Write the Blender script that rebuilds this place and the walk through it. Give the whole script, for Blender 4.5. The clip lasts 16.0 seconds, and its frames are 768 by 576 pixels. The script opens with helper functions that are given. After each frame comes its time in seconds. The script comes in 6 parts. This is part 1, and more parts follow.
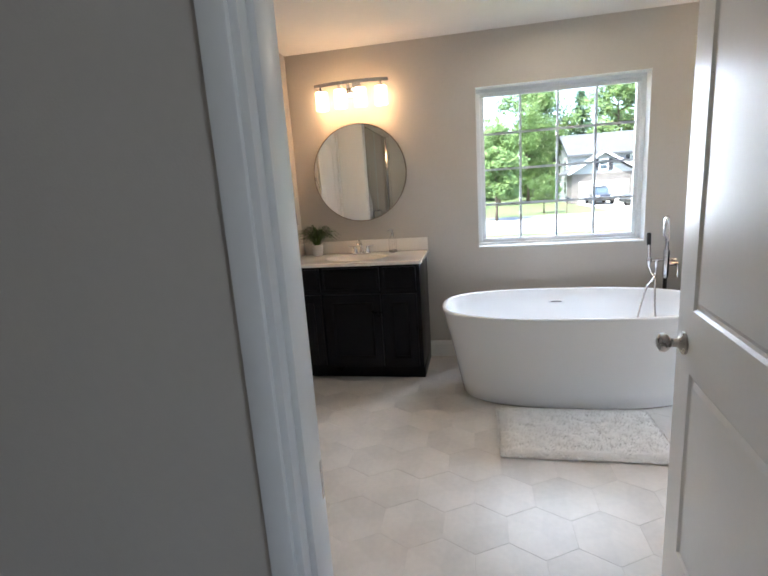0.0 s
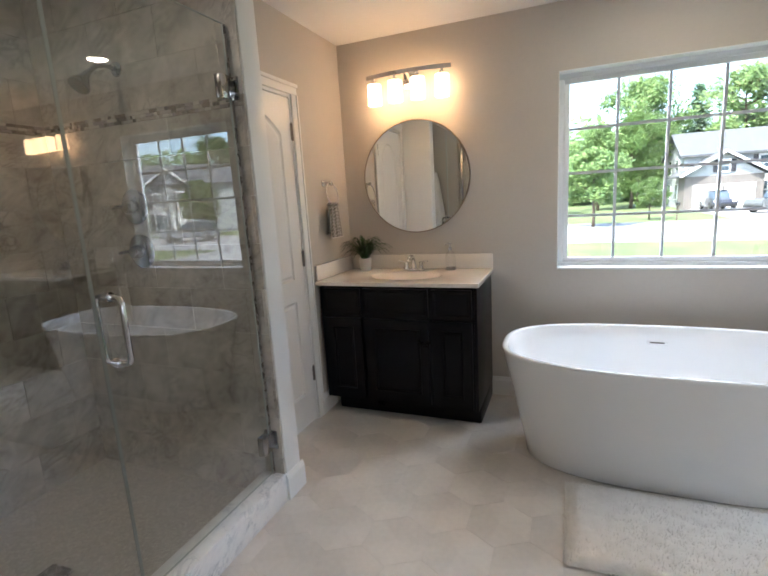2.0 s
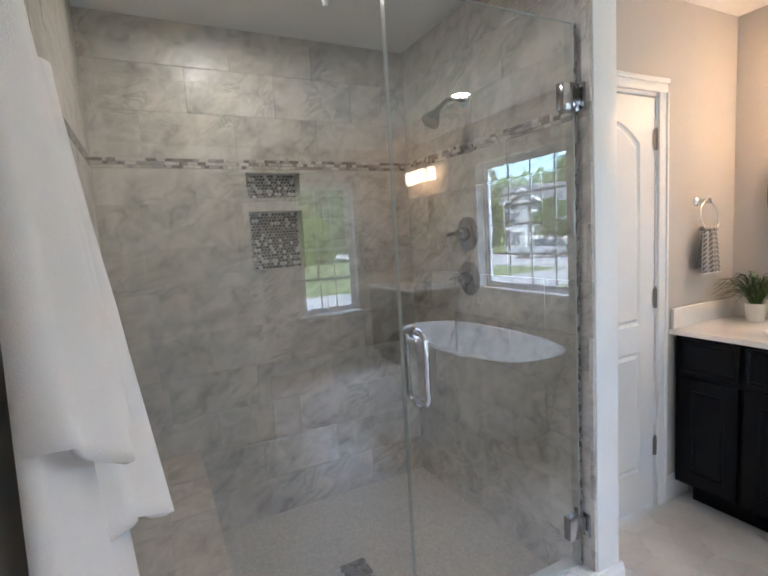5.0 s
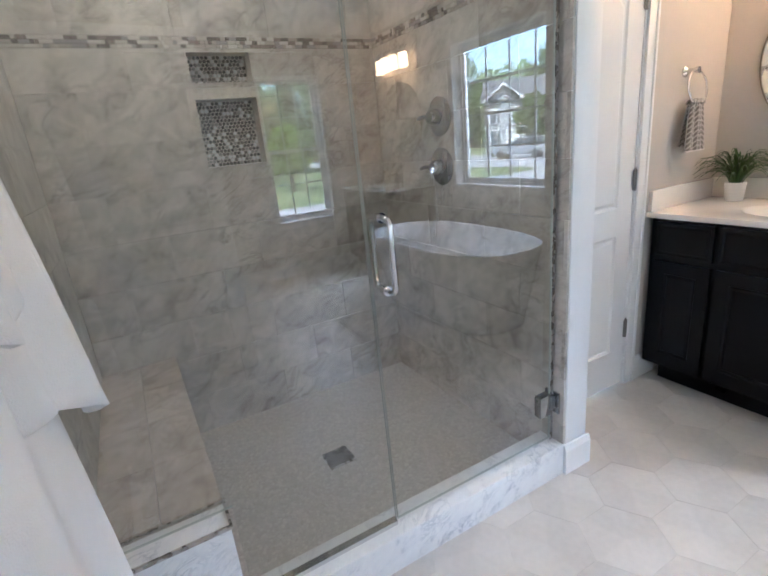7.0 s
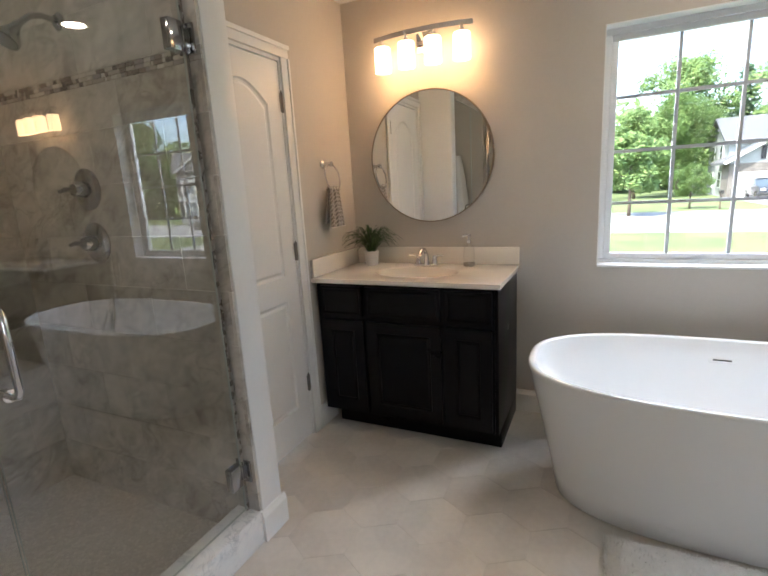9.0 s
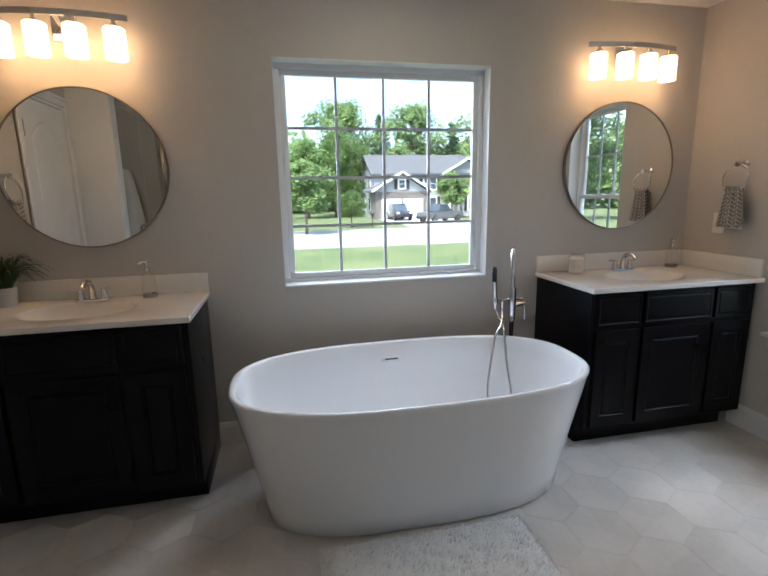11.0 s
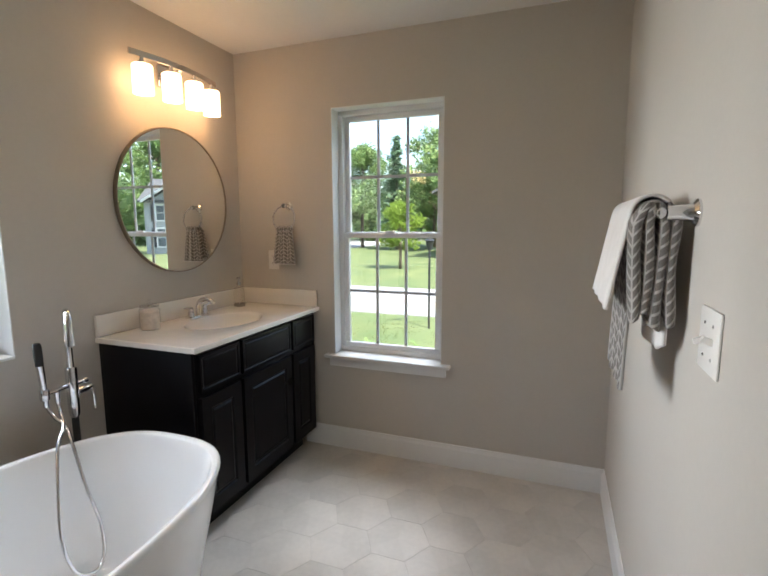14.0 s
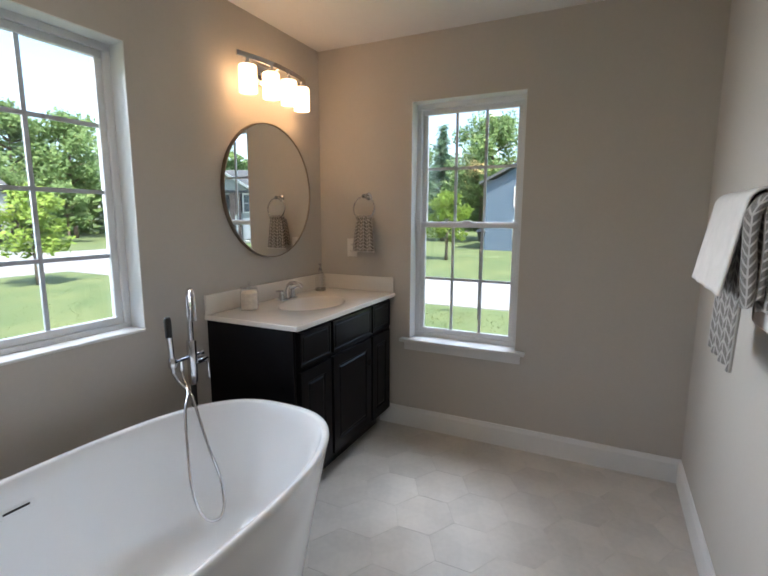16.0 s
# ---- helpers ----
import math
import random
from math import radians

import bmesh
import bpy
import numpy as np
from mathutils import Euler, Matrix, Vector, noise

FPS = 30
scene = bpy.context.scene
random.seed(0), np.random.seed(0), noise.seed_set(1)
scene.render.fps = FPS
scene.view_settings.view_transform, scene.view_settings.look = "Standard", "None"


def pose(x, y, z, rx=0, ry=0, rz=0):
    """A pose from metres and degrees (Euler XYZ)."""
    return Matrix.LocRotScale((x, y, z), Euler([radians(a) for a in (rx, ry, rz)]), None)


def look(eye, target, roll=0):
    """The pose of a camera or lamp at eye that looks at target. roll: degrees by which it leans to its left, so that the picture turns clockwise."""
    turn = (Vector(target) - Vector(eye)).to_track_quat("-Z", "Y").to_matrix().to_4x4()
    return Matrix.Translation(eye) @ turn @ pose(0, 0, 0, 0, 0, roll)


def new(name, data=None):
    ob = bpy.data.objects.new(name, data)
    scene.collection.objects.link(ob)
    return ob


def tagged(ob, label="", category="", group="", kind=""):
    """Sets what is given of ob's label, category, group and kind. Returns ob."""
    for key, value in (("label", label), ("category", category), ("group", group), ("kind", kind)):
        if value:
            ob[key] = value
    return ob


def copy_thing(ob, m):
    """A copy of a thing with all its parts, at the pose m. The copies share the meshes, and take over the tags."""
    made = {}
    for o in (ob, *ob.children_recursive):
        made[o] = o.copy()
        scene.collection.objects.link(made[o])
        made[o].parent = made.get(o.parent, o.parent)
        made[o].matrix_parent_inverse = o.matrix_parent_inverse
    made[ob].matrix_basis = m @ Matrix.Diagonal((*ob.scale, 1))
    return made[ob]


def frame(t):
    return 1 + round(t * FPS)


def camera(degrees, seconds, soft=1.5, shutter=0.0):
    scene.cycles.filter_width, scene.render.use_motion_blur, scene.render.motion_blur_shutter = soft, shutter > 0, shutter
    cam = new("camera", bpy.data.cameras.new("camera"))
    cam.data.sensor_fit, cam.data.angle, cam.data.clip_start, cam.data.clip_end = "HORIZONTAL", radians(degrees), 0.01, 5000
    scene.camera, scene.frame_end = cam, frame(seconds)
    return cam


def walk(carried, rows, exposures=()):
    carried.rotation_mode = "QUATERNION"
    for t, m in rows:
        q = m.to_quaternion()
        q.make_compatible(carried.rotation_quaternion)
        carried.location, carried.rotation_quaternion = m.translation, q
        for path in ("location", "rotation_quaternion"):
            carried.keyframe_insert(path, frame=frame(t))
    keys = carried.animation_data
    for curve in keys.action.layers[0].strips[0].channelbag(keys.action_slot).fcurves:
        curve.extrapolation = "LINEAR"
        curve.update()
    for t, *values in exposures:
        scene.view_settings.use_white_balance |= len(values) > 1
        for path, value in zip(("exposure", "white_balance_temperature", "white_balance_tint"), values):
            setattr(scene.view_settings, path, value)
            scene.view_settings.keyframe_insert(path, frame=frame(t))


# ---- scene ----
cam = camera(79.7, 16.0, soft=1.8)
PATH = [
    (0, (-0.092, 0.006, 1.365), (-0.483, 1.925, 0.957), -3.9),
    (0.5, (-0.078, 0.15, 1.356), (-0.261, 2.092, 0.915), -4.5),
    (1, (-0.054, 0.318, 1.356), (-0.242, 2.266, 0.944), -4.7),
    (1.5, (0.035, 0.463, 1.381), (-0.404, 2.376, 0.997), -3.9),
    (2, (0.007, 0.571, 1.383), (-0.734, 2.39, 1.007), -3.4),
    (2.5, (-0.068, 0.66, 1.382), (-1.124, 2.32, 1.022), -3.3),
    (3, (-0.131, 0.72, 1.393), (-1.465, 2.176, 1.075), -3.2),
    (3.5, (-0.146, 0.777, 1.411), (-1.697, 2.015, 1.162), -3.1),
    (4, (-0.126, 0.812, 1.43), (-1.822, 1.859, 1.261), -3.2),
    (6.3, (-0.144, 0.898, 1.393), (-1.954, 1.667, 1.031), -5.5),
    (6.5, (-0.159, 0.908, 1.378), (-1.946, 1.693, 0.938), -5.7),
    (7, (-0.177, 0.927, 1.341), (-1.86, 1.822, 0.735), -5.8),
    (7.5, (-0.152, 0.951, 1.322), (-1.665, 2.093, 0.684), -4.7),
    (8, (-0.118, 0.977, 1.325), (-1.424, 2.379, 0.753), -3.7),
    (8.5, (-0.068, 0.992, 1.339), (-1.163, 2.595, 0.856), -3.6),
    (9, (-0.045, 0.998, 1.355), (-0.889, 2.762, 0.935), -3.3),
    (11.5, (-0.049, 1.223, 1.372), (0.713, 3.032, 0.991), -0.2),
    (12, (-0.036, 1.4, 1.36), (1.072, 3.026, 1.003), 0.4),
    (12.5, (-0.023, 1.53, 1.369), (1.357, 2.939, 1.036), 0.4),
    (13, (-0.051, 1.633, 1.377), (1.549, 2.793, 1.069), 0.3),
    (13.5, (-0.043, 1.69, 1.377), (1.717, 2.596, 1.089), 0.0),
    (14, (0.014, 1.732, 1.386), (1.87, 2.427, 1.119), -0.2),
    (14.5, (0.027, 1.749, 1.387), (1.927, 2.326, 1.144), -0.3),
    (15, (-0.017, 1.798, 1.402), (1.885, 2.371, 1.167), -0.4),
    (15.5, (-0.093, 1.838, 1.398), (1.771, 2.519, 1.147), -0.3),
    (16, (-0.182, 1.878, 1.38), (1.598, 2.737, 1.074), 0.2),
]
walk(cam, [(t, look(eye, target, roll)) for t, eye, target, roll in PATH],
     exposures=[(0.0, 2.95, 6000, 10), (1.5, 2.85, 6000, 10), (3.0, 3.1, 6200, 10), (4.0, 3.5, 5700, 10), (6.5, 3.7, 5350, 10), (7.5, 3.65, 5350, 10), (9.0, 2.85, 6300, 10),
                (11.5, 2.05, 5900, 10), (13.0, 2.05, 6300, 10), (14.0, 2.25, 6500, 10), (15.0, 2.3, 6300, 10), (16.0, 2.0, 6200, 10)])

# ---- world and sun ----
SUN_ELEV, SUN_ROT = radians(58), radians(215)
world = bpy.data.worlds.new("sky")
scene.world = world
world.use_nodes = True
wn = world.node_tree
sky = wn.nodes.new("ShaderNodeTexSky")
sky.sky_type = 'NISHITA'
sky.sun_disc = False
sky.sun_elevation, sky.sun_rotation = SUN_ELEV, SUN_ROT
sky.air_density, sky.dust_density = 1.0, 2.5
wn.links.new(sky.outputs[0], wn.nodes["Background"].inputs[0])
wn.nodes["Background"].inputs[1].default_value = 0.15
sun = new("sun", bpy.data.lights.new("sun", 'SUN'))
sun.data.energy, sun.data.angle, sun.data.color = 3.1, radians(0.6), (1.0, 0.95, 0.87)
_h = Vector((math.sin(SUN_ROT) * math.cos(SUN_ELEV), math.cos(SUN_ROT) * math.cos(SUN_ELEV), math.sin(SUN_ELEV)))
sun.matrix_world = look(tuple(_h * 50), (0, 0, 0))


def fill_lamp(name, eye, target, w, h, power):
    """An area lamp added to stand in for sky light."""
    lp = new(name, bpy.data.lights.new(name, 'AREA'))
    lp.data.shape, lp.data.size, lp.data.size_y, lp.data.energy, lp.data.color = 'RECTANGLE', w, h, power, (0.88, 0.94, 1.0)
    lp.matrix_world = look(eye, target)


# Lamps added outdoors, out of view, to boost the sky light of both windows.
fill_lamp("bath_window_fill", (0.53, 5.1, 3.3), (0.53, 2.0, 0.8), 2.0, 1.6, 36)
fill_lamp("bath_window_side_fill", (-1.15, 8.2, 2.1), (1.2, 1.5, 1.2), 1.5, 3.0, 100)
fill_lamp("tall_window_fill", (4.0, 2.66, 3.2), (0.8, 2.66, 0.7), 1.4, 1.6, 30)
# Added lamp at a made-up hall opening, to brighten the doorway.
fill_lamp("hall_fill", (1.94, -1.4, 1.55), (0.0, -1.4, 1.55), 0.95, 0.65, 2.5)


# ---- materials ----
def mat(name, color=(0.5, 0.5, 0.5), rough=0.5, metal=0.0, vary=0.08, scale=6.0, bump=0.0, bscale=120.0, fine=60.0,
        color2=None, coat=0.0, spec=0.5, rand=0.0, emit=None, emit_strength=0.0, trans=0.0, ior=1.45, rvary=0.08):
    m = bpy.data.materials.new(name)
    m.use_nodes = True
    nt = m.node_tree
    L, N = nt.links.new, nt.nodes
    b = N["Principled BSDF"]
    b.inputs["Metallic"].default_value = metal
    b.inputs["Roughness"].default_value = rough
    b.inputs["Specular IOR Level"].default_value = spec
    b.inputs["Coat Weight"].default_value = coat
    b.inputs["Coat Roughness"].default_value = 0.08
    b.inputs["Transmission Weight"].default_value = trans
    b.inputs["IOR"].default_value = ior
    b.inputs["Base Color"].default_value = (*color, 1)
    if emit:
        b.inputs["Emission Color"].default_value = (*emit, 1)
        b.inputs["Emission Strength"].default_value = emit_strength
    tc = N.new("ShaderNodeTexCoord")
    if vary > 0 or color2:
        n1 = N.new("ShaderNodeTexNoise"); n1.inputs["Scale"].default_value = scale; n1.inputs["Detail"].default_value = 6
        n2 = N.new("ShaderNodeTexNoise"); n2.inputs["Scale"].default_value = fine; n2.inputs["Detail"].default_value = 4
        L(tc.outputs["Object"], n1.inputs["Vector"]); L(tc.outputs["Object"], n2.inputs["Vector"])
        add = N.new("ShaderNodeMath"); add.operation = 'MULTIPLY_ADD'
        L(n2.outputs["Fac"], add.inputs[0]); add.inputs[1].default_value = 0.35; L(n1.outputs["Fac"], add.inputs[2])
        ramp = N.new("ShaderNodeValToRGB")
        c2 = color2 or tuple(max(0, c * (1 - 2 * vary)) for c in color)
        c1 = color if color2 else tuple(min(1, c * (1 + vary)) for c in color)
        ramp.color_ramp.elements[0].position, ramp.color_ramp.elements[1].position = 0.45, 0.9
        ramp.color_ramp.elements[0].color, ramp.color_ramp.elements[1].color = (*c2, 1), (*c1, 1)
        L(add.outputs[0], ramp.inputs[0])
        src = ramp.outputs[0]
        if rand > 0:
            oi = N.new("ShaderNodeObjectInfo")
            hs = N.new("ShaderNodeHueSaturation")
            mr = N.new("ShaderNodeMapRange"); mr.inputs[3].default_value, mr.inputs[4].default_value = 1 - rand, 1 + rand
            L(oi.outputs["Random"], mr.inputs[0]); L(mr.outputs[0], hs.inputs["Value"]); L(src, hs.inputs["Color"])
            src = hs.outputs[0]
        L(src, b.inputs["Base Color"])
        rr = N.new("ShaderNodeMapRange"); rr.inputs[3].default_value, rr.inputs[4].default_value = max(0.02, rough - rvary), min(1, rough + rvary)
        L(n1.outputs["Fac"], rr.inputs[0]); L(rr.outputs[0], b.inputs["Roughness"])
    if bump > 0:
        nb = N.new("ShaderNodeTexNoise"); nb.inputs["Scale"].default_value = bscale; nb.inputs["Detail"].default_value = 5
        L(tc.outputs["Object"], nb.inputs["Vector"])
        bp = N.new("ShaderNodeBump"); bp.inputs["Strength"].default_value = bump; bp.inputs["Distance"].default_value = 0.004
        L(nb.outputs["Fac"], bp.inputs["Height"]); L(bp.outputs[0], b.inputs["Normal"])
    return m


def stone_mat(name, dark, mid, light, vein, scale=2.2, rough=0.35, rand=0.06, vein_w=0.03, per_tile=True):
    """Mottled stone with brushed diagonal drifts and thin broken veins; each tile takes its own cut."""
    m = bpy.data.materials.new(name)
    m.use_nodes = True
    nt = m.node_tree
    L, N = nt.links.new, nt.nodes
    b = N["Principled BSDF"]
    b.inputs["Roughness"].default_value = rough
    geo = N.new("ShaderNodeNewGeometry")
    oi = N.new("ShaderNodeObjectInfo")
    off = N.new("ShaderNodeVectorMath"); off.operation = 'MULTIPLY_ADD'
    cmb = N.new("ShaderNodeCombineXYZ")
    for k in range(3):
        if per_tile:
            L(oi.outputs["Random"], cmb.inputs[k])
    L(cmb.outputs[0], off.inputs[0]); off.inputs[1].default_value = (9, 5, 13); L(geo.outputs["Position"], off.inputs[2])

    def drift(sc, detail, rgh, dist, turn, squeeze):
        """Noise drawn out along a slanting direction."""
        mp = N.new("ShaderNodeMapping"); mp.vector_type = 'TEXTURE'
        mp.inputs["Rotation"].default_value = turn
        mp.inputs["Scale"].default_value = squeeze
        n = N.new("ShaderNodeTexNoise")
        n.inputs["Scale"].default_value, n.inputs["Detail"].default_value = sc, detail
        n.inputs["Roughness"].default_value, n.inputs["Distortion"].default_value = rgh, dist
        L(off.outputs[0], mp.inputs[0]); L(mp.outputs[0], n.inputs["Vector"])
        return n.outputs["Fac"]
    slant = (radians(28), radians(-28), 0)
    wide = drift(scale * 1.6, 4, 0.55, 0.4, slant, (1.3, 1.3, 0.8))
    fine = drift(scale * 7.0, 8, 0.66, 0.6, slant, (1.3, 1.3, 0.85))
    mixv = N.new("ShaderNodeMath"); mixv.operation = 'MULTIPLY_ADD'
    L(fine, mixv.inputs[0]); mixv.inputs[1].default_value = 0.62
    sc2 = N.new("ShaderNodeMath"); sc2.operation = 'MULTIPLY'; L(wide, sc2.inputs[0]); sc2.inputs[1].default_value = 0.38
    L(sc2.outputs[0], mixv.inputs[2])
    r1 = N.new("ShaderNodeValToRGB")
    e = r1.color_ramp.elements
    e[0].position, e[0].color, e[1].position, e[1].color = 0.34, (*dark, 1), 0.60, (*light, 1)
    em = e.new(0.45); em.color = (*mid, 1)
    L(mixv.outputs[0], r1.inputs[0])
    vn = drift(scale * 3.6, 6, 0.6, 1.3, slant, (1.4, 1.4, 0.7))
    sb = N.new("ShaderNodeMath"); sb.operation = 'SUBTRACT'; L(vn, sb.inputs[0]); sb.inputs[1].default_value = 0.5
    ab = N.new("ShaderNodeMath"); ab.operation = 'ABSOLUTE'; L(sb.outputs[0], ab.inputs[0])
    mr = N.new("ShaderNodeMapRange"); mr.inputs[1].default_value, mr.inputs[2].default_value, mr.inputs[3].default_value, mr.inputs[4].default_value = 0.0, vein_w, 0.45, 0.0
    L(ab.outputs[0], mr.inputs[0])
    br = N.new("ShaderNodeTexNoise"); br.inputs["Scale"].default_value = scale * 3.0; L(off.outputs[0], br.inputs["Vector"])
    bs = N.new("ShaderNodeMapRange"); bs.inputs[1].default_value, bs.inputs[2].default_value = 0.47, 0.62; L(br.outputs["Fac"], bs.inputs[0])
    ml = N.new("ShaderNodeMath"); ml.operation = 'MULTIPLY'; L(mr.outputs[0], ml.inputs[0]); L(bs.outputs[0], ml.inputs[1])
    mx = N.new("ShaderNodeMix"); mx.data_type = 'RGBA'; L(ml.outputs[0], mx.inputs[0]); L(r1.outputs[0], mx.inputs[6]); mx.inputs[7].default_value = (*vein, 1)
    hs = N.new("ShaderNodeHueSaturation"); vr = N.new("ShaderNodeMapRange"); vr.inputs[3].default_value, vr.inputs[4].default_value = 1 - rand, 1 + rand
    L(oi.outputs["Random"], vr.inputs[0]); L(vr.outputs[0], hs.inputs["Value"]); L(mx.outputs[2], hs.inputs["Color"])
    L(hs.outputs[0], b.inputs["Base Color"])
    bp = N.new("ShaderNodeBump"); bp.inputs["Strength"].default_value, bp.inputs["Distance"].default_value = 0.12, 0.002
    L(fine, bp.inputs["Height"]); L(bp.outputs[0], b.inputs["Normal"])
    return m


def island_mat(name, cols, rough=0.3, metal=0.0, spec=0.5, noise_scale=0.0):
    """Colours picked at random for each loose piece of a mesh."""
    m = bpy.data.materials.new(name)
    m.use_nodes = True
    nt = m.node_tree
    L, N = nt.links.new, nt.nodes
    b = N["Principled BSDF"]
    geo = N.new("ShaderNodeNewGeometry")
    r = N.new("ShaderNodeValToRGB")
    r.color_ramp.interpolation = 'CONSTANT'
    e = r.color_ramp.elements
    e[0].color, e[1].color = (*cols[0], 1), (*cols[1], 1)
    e[1].position = 1 / len(cols)
    for k in range(2, len(cols)):
        x = e.new(k / len(cols)); x.color = (*cols[k], 1)
    L(geo.outputs["Random Per Island"], r.inputs[0])
    L(r.outputs[0], b.inputs["Base Color"])
    b.inputs["Roughness"].default_value, b.inputs["Metallic"].default_value = rough, metal
    b.inputs["Specular IOR Level"].default_value = spec
    return m


def foliage_mat(name, cols):
    """Leaves that let part of the sun through, each in its own green."""
    m = island_mat(name, cols, 0.6, spec=0.25)
    nt = m.node_tree
    L, N = nt.links.new, nt.nodes
    b = N["Principled BSDF"]
    tl = N.new("ShaderNodeBsdfTranslucent")
    L(b.inputs["Base Color"].links[0].from_socket, tl.inputs[0])
    mx = N.new("ShaderNodeMixShader"); mx.inputs[0].default_value = 0.45
    L(b.outputs[0], mx.inputs[1]); L(tl.outputs[0], mx.inputs[2]); L(mx.outputs[0], N["Material Output"].inputs[0])
    return m


def pebble_mat(name):
    """Small stone mosaic with grout lines."""
    m = bpy.data.materials.new(name)
    m.use_nodes = True
    nt = m.node_tree
    L, N = nt.links.new, nt.nodes
    b = N["Principled BSDF"]
    geo = N.new("ShaderNodeNewGeometry")
    v = N.new("ShaderNodeTexVoronoi"); v.inputs["Scale"].default_value = 78
    v2 = N.new("ShaderNodeTexVoronoi"); v2.feature = 'DISTANCE_TO_EDGE'; v2.inputs["Scale"].default_value = 78
    L(geo.outputs["Position"], v.inputs["Vector"]); L(geo.outputs["Position"], v2.inputs["Vector"])
    sp = N.new("ShaderNodeSeparateColor"); L(v.outputs["Color"], sp.inputs[0])
    r = N.new("ShaderNodeValToRGB")
    r.color_ramp.elements[0].color, r.color_ramp.elements[1].color = (0.43, 0.40, 0.355, 1), (0.56, 0.525, 0.475, 1)
    L(sp.outputs[0], r.inputs[0])
    g = N.new("ShaderNodeMapRange"); g.inputs[1].default_value, g.inputs[2].default_value = 0.03, 0.09
    L(v2.outputs["Distance"], g.inputs[0])
    mx = N.new("ShaderNodeMix"); mx.data_type = 'RGBA'; L(g.outputs[0], mx.inputs[0]); mx.inputs[6].default_value = (0.44, 0.41, 0.37, 1); L(r.outputs[0], mx.inputs[7])
    L(mx.outputs[2], b.inputs["Base Color"])
    bp = N.new("ShaderNodeBump"); bp.inputs["Strength"].default_value = 0.5; bp.inputs["Distance"].default_value = 0.002
    L(g.outputs[0], bp.inputs["Height"]); L(bp.outputs[0], b.inputs["Normal"])
    b.inputs["Roughness"].default_value = 0.55
    return m


def glass_mat(name, tint=(1, 1, 1), rough=0.0, gloss=1.0):
    """A thin pane: clear, with Fresnel gloss alone."""
    m = bpy.data.materials.new(name)
    m.use_nodes = True
    nt = m.node_tree
    L, N = nt.links.new, nt.nodes
    N.remove(N["Principled BSDF"])
    tr = N.new("ShaderNodeBsdfTransparent"); tr.inputs[0].default_value = (*tint, 1)
    gl = N.new("ShaderNodeBsdfGlossy"); gl.inputs["Roughness"].default_value = rough
    lw = N.new("ShaderNodeLayerWeight"); lw.inputs[0].default_value = 0.5
    pw = N.new("ShaderNodeMath"); pw.operation = 'POWER'; pw.inputs[1].default_value = 5.0
    L(lw.outputs["Facing"], pw.inputs[0])
    sc = N.new("ShaderNodeMath"); sc.operation = 'MULTIPLY_ADD'; sc.inputs[1].default_value = 0.96; sc.inputs[2].default_value = 0.04
    L(pw.outputs[0], sc.inputs[0])
    ml = N.new("ShaderNodeMath"); ml.operation = 'MULTIPLY'; ml.inputs[1].default_value = gloss; ml.use_clamp = True
    L(sc.outputs[0], ml.inputs[0])
    mx = N.new("ShaderNodeMixShader")
    L(ml.outputs[0], mx.inputs[0]); L(tr.outputs[0], mx.inputs[1]); L(gl.outputs[0], mx.inputs[2])
    L(mx.outputs[0], N["Material Output"].inputs[0])
    return m


def weave_mat(name, c1, c2, scale=30.0):
    """Towel cloth with a woven braid of lighter ribs, in the cloth's own coordinates."""
    m = bpy.data.materials.new(name)
    m.use_nodes = True
    nt = m.node_tree
    L, N = nt.links.new, nt.nodes
    b = N["Principled BSDF"]
    uv = N.new("ShaderNodeUVMap"); uv.uv_map = "UVMap"
    sx = N.new("ShaderNodeSeparateXYZ"); L(uv.outputs[0], sx.inputs[0])

    def mth(op, a, bb=None):
        n = N.new("ShaderNodeMath"); n.operation = op
        for k, q in enumerate((a, bb)):
            if q is None:
                continue
            if isinstance(q, (int, float)):
                n.inputs[k].default_value = q
            else:
                L(q, n.inputs[k])
        return n.outputs[0]
    u = mth('MULTIPLY', sx.outputs[0], scale)
    tri = mth('PINGPONG', u, 1.0)
    vv = mth('ADD', mth('MULTIPLY', sx.outputs[1], scale * 1.0), mth('MULTIPLY', tri, 0.9))
    band = mth('ABSOLUTE', mth('SUBTRACT', mth('FRACT', vv), 0.5))
    edge = mth('MINIMUM', mth('MULTIPLY', tri, 1.0), mth('SUBTRACT', 1.0, tri))
    k = mth('MAXIMUM', mth('GREATER_THAN', band, 0.36), mth('LESS_THAN', edge, 0.09))
    mx = N.new("ShaderNodeMix"); mx.data_type = 'RGBA'; L(k, mx.inputs[0]); mx.inputs[6].default_value = (*c1, 1); mx.inputs[7].default_value = (*c2, 1)
    nz = N.new("ShaderNodeTexNoise"); nz.inputs["Scale"].default_value = 350
    bp = N.new("ShaderNodeBump"); bp.inputs["Strength"].default_value = 0.7; bp.inputs["Distance"].default_value = 0.003
    hh = mth('ADD', nz.outputs["Fac"], mth('MULTIPLY', k, -0.8))
    L(hh, bp.inputs["Height"]); L(bp.outputs[0], b.inputs["Normal"])
    L(mx.outputs[2], b.inputs["Base Color"])
    b.inputs["Roughness"].default_value = 0.95
    b.inputs["Sheen Weight"].default_value = 0.3
    return m


